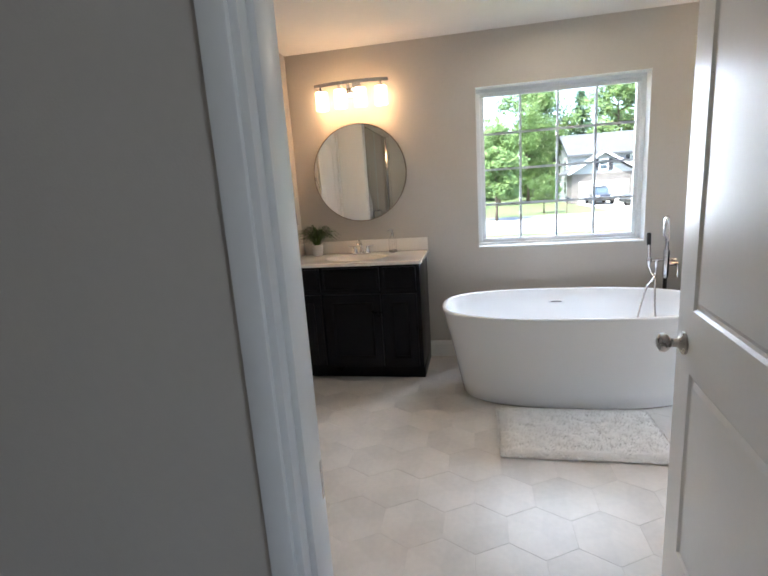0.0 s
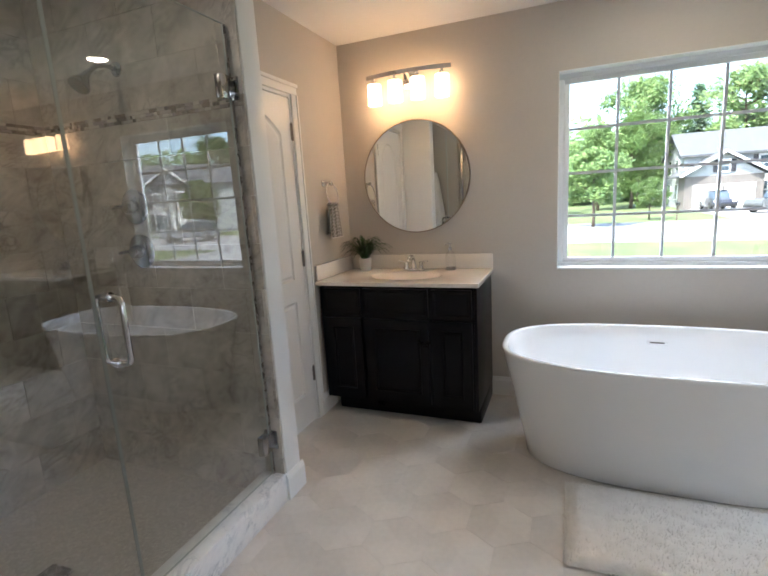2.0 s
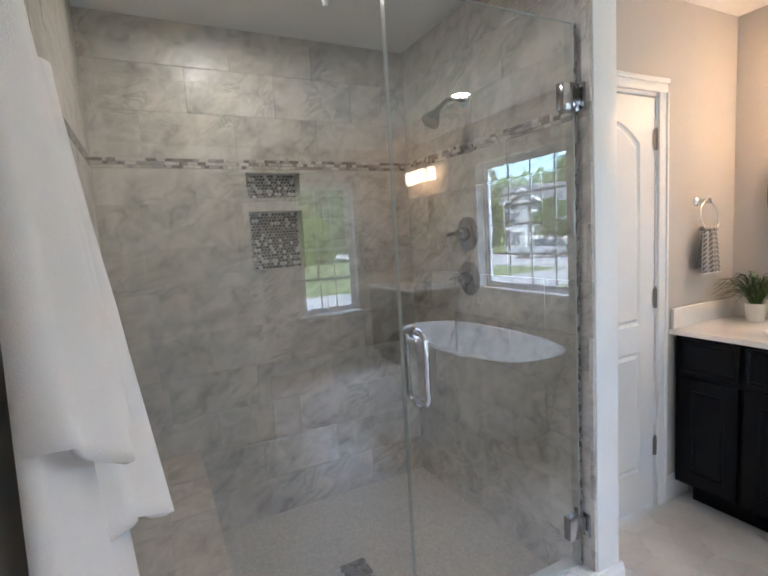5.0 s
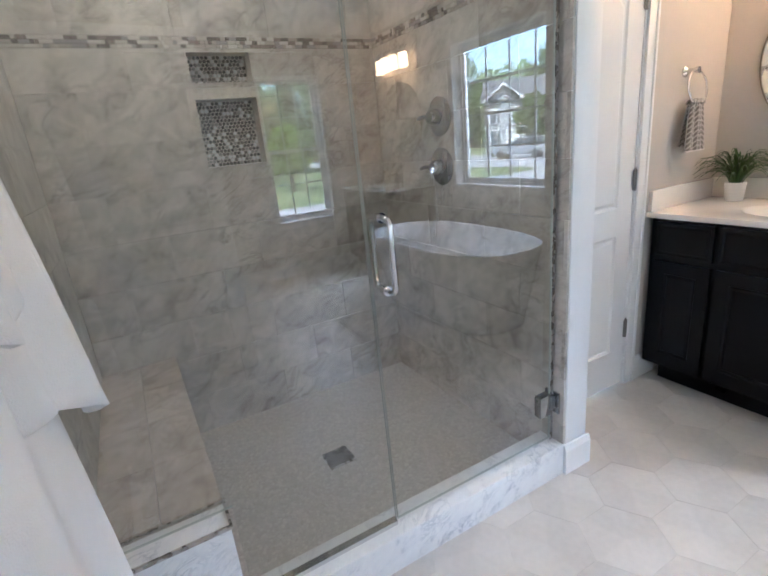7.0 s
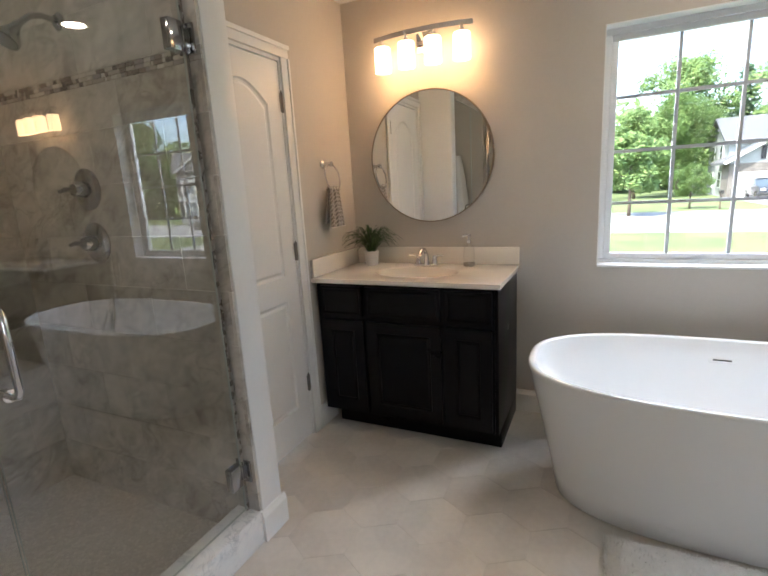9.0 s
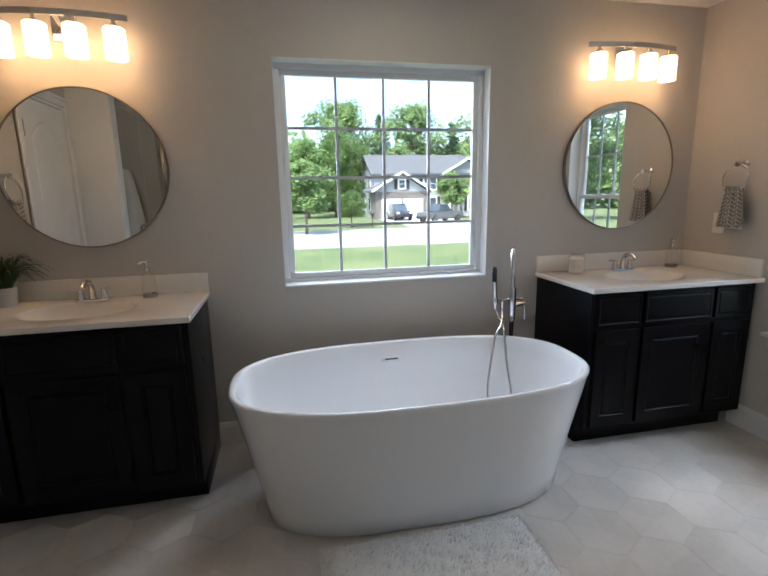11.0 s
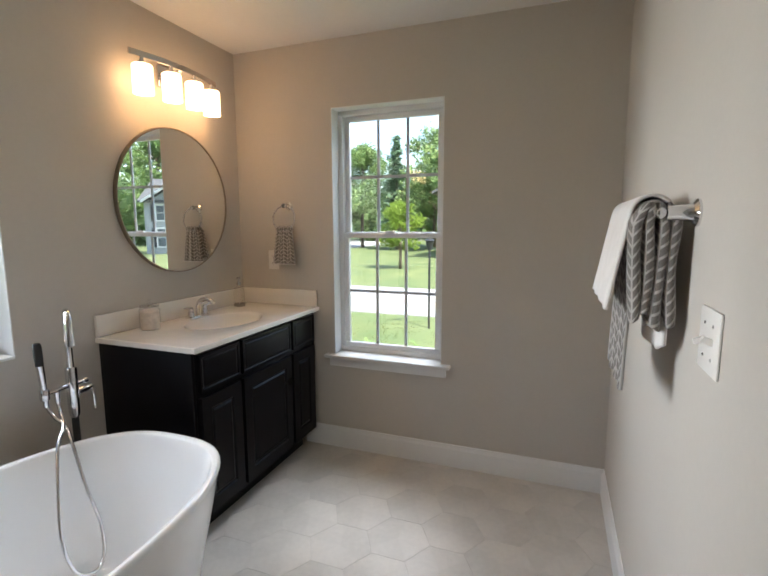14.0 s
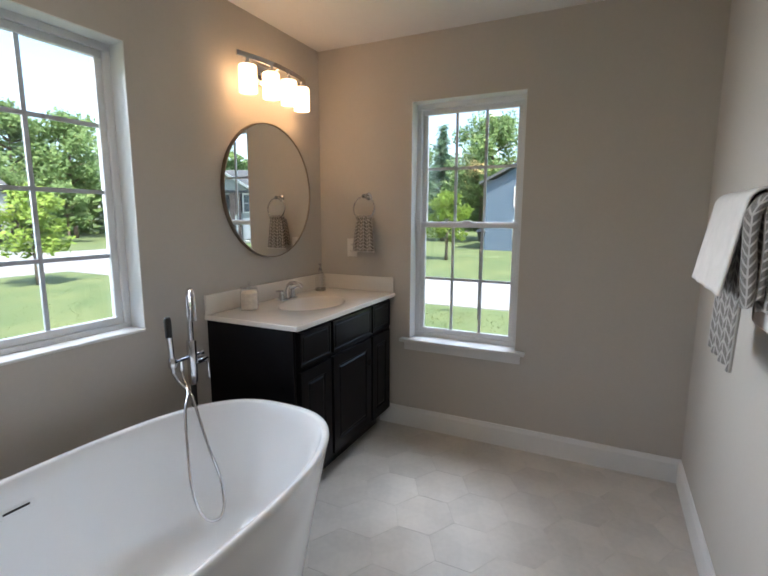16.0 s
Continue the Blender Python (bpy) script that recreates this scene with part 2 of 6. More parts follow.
M_WALL = mat("wall_paint", (0.56, 0.52, 0.47), 0.75, vary=0.025, scale=1.5, bump=0.12, bscale=260)
M_CEIL = mat("ceiling_paint", (0.80, 0.78, 0.75), 0.9, vary=0.02, scale=2, bump=0.15, bscale=180)
M_TRIM = mat("trim_paint", (0.80, 0.80, 0.79), 0.32, vary=0.02, scale=3, bump=0.03, bscale=60)
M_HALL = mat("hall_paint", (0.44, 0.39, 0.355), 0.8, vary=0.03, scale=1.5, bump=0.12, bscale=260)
M_TILE = mat("floor_tile_glaze", (0.66, 0.62, 0.575), 0.36, vary=0.08, scale=3.2, bump=0.06, bscale=40, rand=0.012, fine=35)
M_FGROUT = mat("floor_grout", (0.66, 0.62, 0.57), 0.9, vary=0.06, scale=20, bump=0.2)
M_GROUT = mat("grout", (0.43, 0.40, 0.36), 0.9, vary=0.08, scale=20, bump=0.3)
M_STONE = stone_mat("shower_stone", (0.235, 0.21, 0.18), (0.425, 0.39, 0.345), (0.58, 0.54, 0.485), (0.16, 0.14, 0.115), scale=1.55, rough=0.33, rand=0.018, vein_w=0.036)
M_BENCH = stone_mat("bench_stone", (0.28, 0.23, 0.19), (0.42, 0.36, 0.30), (0.54, 0.48, 0.42), (0.22, 0.18, 0.15), rough=0.35)
M_MARBLE = stone_mat("white_marble", (0.48, 0.50, 0.53), (0.74, 0.74, 0.74), (0.80, 0.80, 0.79), (0.33, 0.36, 0.40), scale=3.0, rough=0.2, vein_w=0.04)
M_PEBBLE = pebble_mat("shower_floor_mosaic")
M_MOSAIC = island_mat("mosaic_glass_and_stone", [(0.16, 0.14, 0.125), (0.42, 0.38, 0.33), (0.26, 0.22, 0.19), (0.58, 0.54, 0.49), (0.33, 0.31, 0.30), (0.20, 0.17, 0.15), (0.5, 0.46, 0.4)], 0.12)
M_NICHE = island_mat("niche_penny_mosaic", [(0.10, 0.10, 0.10), (0.13, 0.12, 0.11), (0.30, 0.29, 0.28), (0.08, 0.08, 0.08), (0.62, 0.62, 0.62), (0.16, 0.15, 0.14)], 0.08)
M_CAB = mat("espresso_cabinet", (0.006, 0.0058, 0.0075), 0.30, vary=0.25, scale=4, bump=0.05, bscale=80, spec=0.16)
M_COUNTER = mat("cultured_marble", (0.82, 0.78, 0.72), 0.16, vary=0.02, scale=6, coat=0.3)
M_ACRYL = mat("white_acrylic", (0.83, 0.84, 0.85), 0.12, vary=0.008, scale=2, coat=0.4, rvary=0.03)
M_CHROME = mat("chrome", (0.70, 0.70, 0.72), 0.07, metal=1.0, vary=0.0)
# Shower chrome; dark reflections of the room are put into its colour.
M_CHROME_DARKREFL = mat("chrome_dark_reflection", (0.40, 0.40, 0.41), 0.10, metal=1.0, vary=0.0)
M_NICKEL = mat("brushed_nickel", (0.50, 0.48, 0.46), 0.28, metal=1.0, vary=0.05, scale=40)
M_MIRROR = mat("mirror_silver", (0.90, 0.92, 0.91), 0.0, metal=1.0, vary=0.0)
M_FRAME = mat("mirror_frame_metal", (0.30, 0.25, 0.20), 0.35, metal=1.0, vary=0.05, scale=30)
M_VINYL = mat("window_vinyl", (0.78, 0.79, 0.80), 0.4, vary=0.02, scale=5)
# White vinyl too; its grey-blue tone is backlit shade put into the colour.
M_MUNTIN_BACKLIT = mat("backlit_window_grille", (0.50, 0.53, 0.58), 0.45, vary=0.02, scale=5)
M_PANE = glass_mat("window_glass", (0.97, 0.99, 0.98))
M_SHOWERGLASS = glass_mat("shower_glass", (0.84, 0.87, 0.85), gloss=4.0)
M_GLASSEDGE = mat("glass_edge", (0.46, 0.50, 0.48), 0.15, vary=0.0, spec=0.7)
M_BOTTLE = glass_mat("clear_bottle", (0.975, 0.975, 0.97), gloss=1.0)
M_SOAP = mat("soap_label_grey", (0.35, 0.32, 0.29), 0.6, vary=0.05)
M_WAX = mat("bath_salts_cream", (0.85, 0.78, 0.70), 0.6, vary=0.06, scale=60, bump=0.6, bscale=90)
M_SHADE = mat("frosted_shade_lit", (0.9, 0.85, 0.75), 0.5, vary=0.0, emit=(1.0, 0.60, 0.30), emit_strength=1.5)
M_LED = mat("downlight_lens_lit", (0.9, 0.9, 0.9), 0.5, vary=0.0, emit=(1.0, 0.84, 0.66), emit_strength=19.0)
M_RUG = mat("white_shag", (0.86, 0.84, 0.81), 0.95, vary=0.03, scale=25, bump=0.5, bscale=160)
M_ROBE = mat("white_terry", (0.84, 0.83, 0.83), 0.95, vary=0.02, scale=10, bump=0.35, bscale=420)
M_TOWEL = weave_mat("grey_patterned_towel", (0.17, 0.15, 0.135), (0.50, 0.47, 0.44), 22)
M_TOWELW = mat("white_towel", (0.74, 0.70, 0.67), 0.95, vary=0.03, scale=20, bump=0.4, bscale=350)
M_POT = mat("white_ceramic_pot", (0.82, 0.80, 0.77), 0.4, vary=0.03, scale=12)
M_SOIL = mat("potting_soil", (0.05, 0.035, 0.025), 0.95, vary=0.3, scale=60)
M_PLANT = island_mat("plant_leaf", [(0.03, 0.075, 0.02), (0.05, 0.10, 0.03), (0.035, 0.06, 0.025), (0.06, 0.12, 0.035)], 0.5)
M_PLATE = mat("switch_plate_plastic", (0.78, 0.75, 0.71), 0.35, vary=0.01)
M_SLOT = mat("outlet_slot", (0.25, 0.22, 0.2), 0.6, vary=0.0)
M_CARPET = mat("hall_carpet", (0.36, 0.32, 0.28), 0.95, vary=0.08, scale=40, bump=0.7, bscale=400)
M_HINGE = mat("dull_nickel_hinge", (0.22, 0.21, 0.20), 0.42, metal=1.0, vary=0.08, scale=40)
M_BLACK = mat("dark_metal", (0.04, 0.04, 0.04), 0.4, metal=0.6, vary=0.0)
M_DRAIN = mat("drain_metal", (0.16, 0.15, 0.14), 0.4, metal=0.8, vary=0.1, scale=80)


# ---- mesh helpers ----
def finish(name, bm, material, parent=None, smooth=False, angle=None):
    me = bpy.data.meshes.new(name)
    bmesh.ops.recalc_face_normals(bm, faces=bm.faces)
    bm.to_mesh(me)
    bm.free()
    for m in (material if isinstance(material, (list, tuple)) else [material]):
        me.materials.append(m)
    if smooth:
        for p in me.polygons:
            p.use_smooth = True
    ob = new(name, me)
    if smooth and angle:
        me.set_sharp_from_angle(angle=radians(angle))
    if parent:
        ob.parent = parent
    return ob


def add_box(bm, x, y, z, bevel=0.0, segs=2):
    """A box between pairs of bounds, with rounded edges."""
    vs = [bm.verts.new((x[i], y[j], z[k])) for i in (0, 1) for j in (0, 1) for k in (0, 1)]
    fs = [(0, 1, 3, 2), (4, 6, 7, 5), (0, 4, 5, 1), (2, 3, 7, 6), (0, 2, 6, 4), (1, 5, 7, 3)]
    faces = [bm.faces.new([vs[a] for a in f]) for f in fs]
    if bevel:
        edges = list({e for f in faces for e in f.edges})
        bmesh.ops.bevel(bm, geom=edges, offset=bevel, segments=segs, affect='EDGES', profile=0.5)


def boxes(name, items, material, parent=None, bevel=0.0, segs=2):
    bm = bmesh.new()
    for it in items:
        add_box(bm, it[0], it[1], it[2], it[3] if len(it) > 3 else bevel, segs)
    return finish(name, bm, material, parent, smooth=bevel > 0, angle=40)


def add_tube(bm, pts, r, n=12, closed=False, caps=True):
    """A round bar along a line of points; r is one radius or one a point."""
    pts = [Vector(p) for p in pts]
    k = len(pts)
    rs = r if isinstance(r, (list, tuple)) else [r] * k
    rings, up = [], None
    for i, p in enumerate(pts):
        a = pts[(i - 1) % k] if (closed or i > 0) else p
        b = pts[(i + 1) % k] if (closed or i < k - 1) else p
        d = (b - a).normalized()
        if up is None:
            up = d.orthogonal().normalized()
        up = (up - d * up.dot(d)).normalized()
        side = d.cross(up)
        rings.append([bm.verts.new(p + (up * math.cos(2 * math.pi * j / n) + side * math.sin(2 * math.pi * j / n)) * rs[i]) for j in range(n)])
    for i in range(k if closed else k - 1):
        A, B = rings[i], rings[(i + 1) % k]
        for j in range(n):
            bm.faces.new((A[j], A[(j + 1) % n], B[(j + 1) % n], B[j]))
    if caps and not closed:
        bm.faces.new(rings[0]); bm.faces.new(rings[-1])


def tube(name, pts, r, material, parent=None, n=12, closed=False):
    bm = bmesh.new()
    add_tube(bm, pts, r, n, closed)
    return finish(name, bm, material, parent, smooth=True, angle=50)


def add_lathe(bm, prof, at=(0, 0, 0), n=24, axis='z', sx=1.0, sy=1.0, caps=True):
    """A turned body: prof is a line of (radius, height)."""
    rings = []
    for r, h in prof:
        ring = []
        for j in range(n):
            c, s = math.cos(2 * math.pi * j / n) * r * sx, math.sin(2 * math.pi * j / n) * r * sy
            v = {'z': (c, s, h), 'x': (h, c, s), 'y': (c, h, s)}[axis]
            ring.append(bm.verts.new((at[0] + v[0], at[1] + v[1], at[2] + v[2])))
        rings.append(ring)
    for A, B in zip(rings, rings[1:]):
        for j in range(n):
            bm.faces.new((A[j], A[(j + 1) % n], B[(j + 1) % n], B[j]))
    if caps and prof[0][0] > 1e-6:
        bm.faces.new(rings[0])
    if caps and prof[-1][0] > 1e-6:
        bm.faces.new(rings[-1])
    bmesh.ops.remove_doubles(bm, verts=[v for r in rings for v in r], dist=1e-6)


def lathe(name, prof, at, material, parent=None, n=24, axis='z', sx=1.0, sy=1.0, angle=40, caps=True):
    bm = bmesh.new()
    add_lathe(bm, prof, at, n, axis, sx, sy, caps)
    return finish(name, bm, material, parent, smooth=True, angle=angle)


def arc(c, r, a0, a1, n, plane='xz'):
    out = []
    for i in range(n + 1):
        a = radians(a0 + (a1 - a0) * i / n)
        p = [c[0], c[1], c[2]]
        p['xyz'.index(plane[0])] += r * math.cos(a)
        p['xyz'.index(plane[1])] += r * math.sin(a)
        out.append(tuple(p))
    return out


def empty(name, at=(0, 0, 0)):
    e = new(name)
    e.location = at
    e.empty_display_size = 0.05
    return e


def leaf(name, w, h, t, panels, material, parent=None, both=True, depth=0.009, margin=0.03):
    """A panelled slab, x 0..w, z 0..h, y 0..t (front at y 0). panels: (x0, x1, z0, z1, arch)."""
    bm = bmesh.new()
    for side in ((0, 1) if both else (0,)):
        y0, s = (0.0, 1) if side == 0 else (t, -1)

        def ring(p, m, off):
            x0, x1, z0, z1, a = p
            pts = [(x0 + m, z0 + m), (x1 - m, z0 + m)]
            top = z1 - m
            if a:
                for i in range(13):
                    q = i / 12
                    pts.append((x1 - m + (x0 - x1 + 2 * m) * q, top - a + a * math.sin(math.pi * q)))
            else:
                pts += [(x1 - m, top), (x0 + m, top)]
            return [bm.verts.new((u, y0 + s * off, v)) for u, v in pts]
        outer = [bm.verts.new((u, y0, v)) for u, v in ((0, 0), (w, 0), (w, h), (0, h))]
        edges = [bm.edges.new((outer[j], outer[(j + 1) % 4])) for j in range(4)]
        for p in panels:
            rings = [ring(p, 0, 0), ring(p, margin * 0.25, depth * 0.75), ring(p, margin * 0.55, depth), ring(p, margin, depth * 0.25)]
            n = len(rings[0])
            edges += [bm.edges.new((rings[0][j], rings[0][(j + 1) % n])) for j in range(n)]
            for A, B in zip(rings, rings[1:]):
                for j in range(n):
                    bm.faces.new((A[j], A[(j + 1) % n], B[(j + 1) % n], B[j]))
            bm.faces.new(rings[-1])
        bmesh.ops.triangle_fill(bm, edges=edges, use_beauty=True)
        if side == 0:
            first = outer
        else:
            for j in range(4):
                bm.faces.new((first[j], first[(j + 1) % 4], outer[(j + 1) % 4], outer[j]))
    if not both:
        back = [bm.verts.new((u, t, v)) for u, v in ((0, 0), (w, 0), (w, h), (0, h))]
        for j in range(4):
            bm.faces.new((outer[j], outer[(j + 1) % 4], back[(j + 1) % 4], back[j]))
        bm.faces.new(back)
    return finish(name, bm, material, parent)


# ---- the large structure ----
NY, EX, SY, WX, CEIL = 3.66, 2.51, 1.45, -1.50, 2.44
DY0, DY1 = 0.575, 0.69            # the wall with the entrance doorway
JX0, JX1 = -0.381, 0.425          # its jambs
SHX, SHN, SHS = -2.456, 2.21, 0.665   # shower: back, plumbing and bench walls
COLX = -1.22                      # end of the shower's partition
VX = 0.68                         # side wall beside the open door

TOP = 2.60
NW = (-0.06, 1.125, 0.886, 2.066)     # window over the bath: x0 x1 z0 z1
EW = (2.32, 2.993, 0.60, 2.066)       # tall window: y0 y1 z0 z1


def struct(ob, label, cat):
    return tagged(ob, label, cat, kind="structure")


struct(boxes("wall_north", [((WX - 0.12, NW[0]), (NY, NY + 0.16), (-0.15, TOP)), ((NW[1], EX + 0.16), (NY, NY + 0.16), (-0.15, TOP)),
                            ((NW[0], NW[1]), (NY, NY + 0.16), (-0.15, NW[2])), ((NW[0], NW[1]), (NY, NY + 0.16), (NW[3], TOP))], M_WALL),
       "greige painted plaster wall behind the bath", "wall")
struct(boxes("wall_east", [((EX, EX + 0.16), (EW[1], NY), (-0.15, TOP)), ((EX, EX + 0.16), (SY - 0.12, EW[0]), (-0.15, TOP)),
                           ((EX, EX + 0.16), (EW[0], EW[1]), (-0.15, EW[2])), ((EX, EX + 0.16), (EW[0], EW[1]), (EW[3], TOP))], M_WALL),
       "greige painted wall with a tall window", "wall")
struct(boxes("wall_south", [((VX, EX), (SY - 0.12, SY), (-0.15, TOP)), ((VX, VX + 0.12), (DY1, SY - 0.12), (-0.15, TOP))], M_WALL),
       "greige painted wall with towel bar and switches", "wall")
WCD = (2.40, 3.005, 2.01)
struct(boxes("wall_west", [((WX - 0.12, WX), (WCD[1], NY), (-0.15, TOP)), ((WX - 0.12, WX), (SHN + 0.13, WCD[0]), (-0.15, TOP)),
                           ((WX - 0.12, WX), (WCD[0], WCD[1]), (WCD[2], TOP))], M_WALL), "cream-lit greige wall with a closet door", "wall")
struct(boxes("wall_partition", [((SHX - 0.12, COLX), (SHN + 0.012, SHN + 0.13), (-0.15, TOP))], M_TRIM, bevel=0.004),
       "white-ended partition wall beside the shower", "wall")
struct(boxes("wall_doorway", [((SHX - 0.12, JX0), (DY0, SHS - 0.012), (-0.15, TOP)), ((COLX, JX0), (SHS - 0.012, DY1), (-0.15, TOP)),
                              ((JX1, VX + 0.12), (DY0, DY1), (-0.15, TOP)), ((JX0, JX1), (DY0, DY1), (2.04, TOP))], M_WALL),
       "painted wall with the entrance doorway", "wall")
struct(boxes("wall_shower_back", [((SHX - 0.25, SHX - 0.11), (DY0, SHN + 0.13), (-0.15, TOP))], M_GROUT), "solid wall behind the shower tiles", "wall")
struct(boxes("ceiling", [((SHX - 0.25, EX + 0.16), (DY0, NY + 0.16), (CEIL, CEIL + 0.1))], M_CEIL), "white flat plaster ceiling", "ceiling")
floor = struct(boxes("floor", [((WX - 0.12, EX), (DY0 + 0.04, NY), (-0.15, -0.0010))], M_FGROUT), "off-white hexagon porcelain tile floor with thin grout", "floor")
struct(boxes("shower_floor", [((SHX - 0.1, COLX - 0.12), (SHS - 0.02, SHN + 0.02), (-0.12, 0.012))], M_PEBBLE), "beige pebble mosaic shower floor", "floor")
# hall behind the camera; its east opening is added, to hold the fill lamp
struct(boxes("hall_floor", [((-2.2, 1.9), (-2.6, DY0 + 0.04), (-0.15, -0.004))], M_CARPET), "taupe carpeted hall floor", "floor")
struct(boxes("hall_ceiling", [((-2.2, 1.9), (-2.6, DY0), (CEIL, CEIL + 0.1))], M_CEIL), "white hall ceiling", "ceiling")
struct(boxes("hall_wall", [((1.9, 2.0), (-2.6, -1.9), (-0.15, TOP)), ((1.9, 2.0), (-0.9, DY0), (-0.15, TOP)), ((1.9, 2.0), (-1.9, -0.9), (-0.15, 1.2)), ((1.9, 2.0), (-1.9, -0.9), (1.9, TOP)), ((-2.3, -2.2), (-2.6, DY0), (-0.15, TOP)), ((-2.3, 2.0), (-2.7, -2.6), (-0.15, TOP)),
                           ((VX + 0.12, 2.0), (DY0, DY1), (-0.15, TOP))], M_HALL), "dim painted hall walls with an added opening for the lamp", "wall")


# baseboards with a stepped top
def baseboard(bm, p, q, side):
    """Board from p to q along a wall; side is the way it stands out."""
    p, q, s = Vector((*p, 0)), Vector((*q, 0)), Vector((*side, 0))
    prof = [(0, 0), (0.014, 0), (0.014, 0.105), (0.009, 0.118), (0.006, 0.130), (0, 0.132)]
    A = [bm.verts.new(p + s * d + Vector((0, 0, z))) for d, z in prof]
    B = [bm.verts.new(q + s * d + Vector((0, 0, z))) for d, z in prof]
    for j in range(len(prof)):
        bm.faces.new((A[j], A[(j + 1) % 6], B[(j + 1) % 6], B[j]))
    bm.faces.new(A); bm.faces.new(B)


bm = bmesh.new()
baseboard(bm, (-0.47, NY), (1.46, NY), (0, -1))
baseboard(bm, (EX, 3.20), (EX, SY), (-1, 0))
baseboard(bm, (VX, SY), (EX - 0.014, SY), (0, 1))
baseboard(bm, (VX, DY1), (VX, SY + 0.014), (-1, 0))
baseboard(bm, (COLX, SHN + 0.0), (COLX, SHN + 0.144), (1, 0))
baseboard(bm, (WX, SHN + 0.13), (COLX, SHN + 0.13), (0, 1))
baseboard(bm, (WX, 3.065), (WX, 3.25), (1, 0))
baseboard(bm, (COLX, DY1), (JX0 - 0.07, DY1), (0, 1))
struct(finish("baseboard", bm, M_TRIM), "white painted stepped baseboard", "baseboard")


# ---- windows ----
def window(name, horizontal, a0, a1, z0, z1, wall, cols, rows, double):
    """A vinyl window with grilles, set in a deep plaster reveal. horizontal: along x (else along y)."""
    root = struct(empty(name), "white vinyl window with a grille of small panes", "window")

    def bx(aa, dd, zz):
        return (aa, dd, zz) if horizontal else (dd, aa, zz)
    f0, f1 = wall + 0.085, wall + 0.155
    fw = 0.032
    fr = [bx((a0, a1), (f0, f1), (z0, z0 + fw)), bx((a0, a1), (f0, f1), (z1 - fw, z1)),
          bx((a0, a0 + fw), (f0, f1), (z0 + fw, z1 - fw)), bx((a1 - fw, a1), (f0, f1), (z0 + fw, z1 - fw))]
    boxes("frame", fr, M_VINYL, root, bevel=0.004)
    sashes = [(z0 + fw, z1 - fw, f0 + 0.012)] if not double else [(z0 + fw, (z0 + z1) / 2 + 0.012, f0 + 0.006), ((z0 + z1) / 2 - 0.012, z1 - fw, f0 + 0.034)]
    for s0, s1, d in sashes:
        sw = 0.03
        b0, b1 = a0 + fw, a1 - fw
        boxes("sash", [bx((b0, b1), (d, d + 0.026), (s0, s0 + sw)), bx((b0, b1), (d, d + 0.026), (s1 - sw, s1)),
                       bx((b0, b0 + sw), (d, d + 0.026), (s0 + sw, s1 - sw)), bx((b1 - sw, b1), (d, d + 0.026), (s0 + sw, s1 - sw))], M_VINYL, root, bevel=0.003)
        g0, g1, h0, h1 = b0 + sw, b1 - sw, s0 + sw, s1 - sw
        nc, nr = cols, (rows // 2 if double else rows)
        bars = [bx((g0 + (g1 - g0) * i / nc - 0.008, g0 + (g1 - g0) * i / nc + 0.008), (d + 0.010, d + 0.020), (h0, h1)) for i in range(1, nc)]
        bars += [bx((g0, g1), (d + 0.0095, d + 0.0205), (h0 + (h1 - h0) * i / nr - 0.008, h0 + (h1 - h0) * i / nr + 0.008)) for i in range(1, nr)]
        boxes("grille", bars, M_MUNTIN_BACKLIT, root)
        p = boxes("pane", [bx((g0 - 0.005, g1 + 0.005), (d + 0.022, d + 0.024), (h0 - 0.005, h1 + 0.005))], M_PANE, root)
        p.visible_shadow = False
    if double:
        zc = (z0 + z1) / 2 + 0.012
        boxes("sash_lock", [bx(((a0 + a1) / 2 - 0.03, (a0 + a1) / 2 + 0.03), (f0 - 0.006, f0 + 0.02), (zc, zc + 0.012))], M_VINYL, root, bevel=0.003)
    return root


w1 = window("window_1", True, *NW, NY, 4, 4, False)
boxes("sill", [((NW[0] + 0.002, NW[1] - 0.002), (NY - 0.004, NY + 0.088), (NW[2], NW[2] + 0.012))], M_TRIM, w1, bevel=0.003)
w2 = window("window_2", False, *EW, EX, 3, 4, True)
boxes("sill", [((EX - 0.045, EX + 0.088), (EW[0] - 0.055, EW[1] + 0.055), (EW[2] - 0.018, EW[2] + 0.004))], M_TRIM, w2, bevel=0.006)
boxes("apron", [((EX - 0.016, EX), (EW[0] - 0.03, EW[1] + 0.03), (EW[2] - 0.072, EW[2] - 0.023))], M_TRIM, w2, bevel=0.004)
w2["label"] = "white double-hung vinyl window with painted wooden sill"
for o, nm in ((w1, 'h'), (w2, 'v')):
    rv = 0.004
    if nm == 'h':
        it = [((NW[0], NW[0] + rv), (NY + 0.001, NY + 0.086), (NW[2] + 0.012, NW[3])), ((NW[1] - rv, NW[1]), (NY + 0.001, NY + 0.086), (NW[2] + 0.012, NW[3])),
              ((NW[0] + rv, NW[1] - rv), (NY + 0.001, NY + 0.086), (NW[3] - rv, NW[3]))]
    else:
        it = [((EX + 0.001, EX + 0.086), (EW[0], EW[0] + rv), (EW[2], EW[3])), ((EX + 0.001, EX + 0.086), (EW[1] - rv, EW[1]), (EW[2], EW[3])),
              ((EX + 0.001, EX + 0.086), (EW[0] + rv, EW[1] - rv), (EW[3] - rv, EW[3]))]
    boxes("reveal", it, M_TRIM, o)


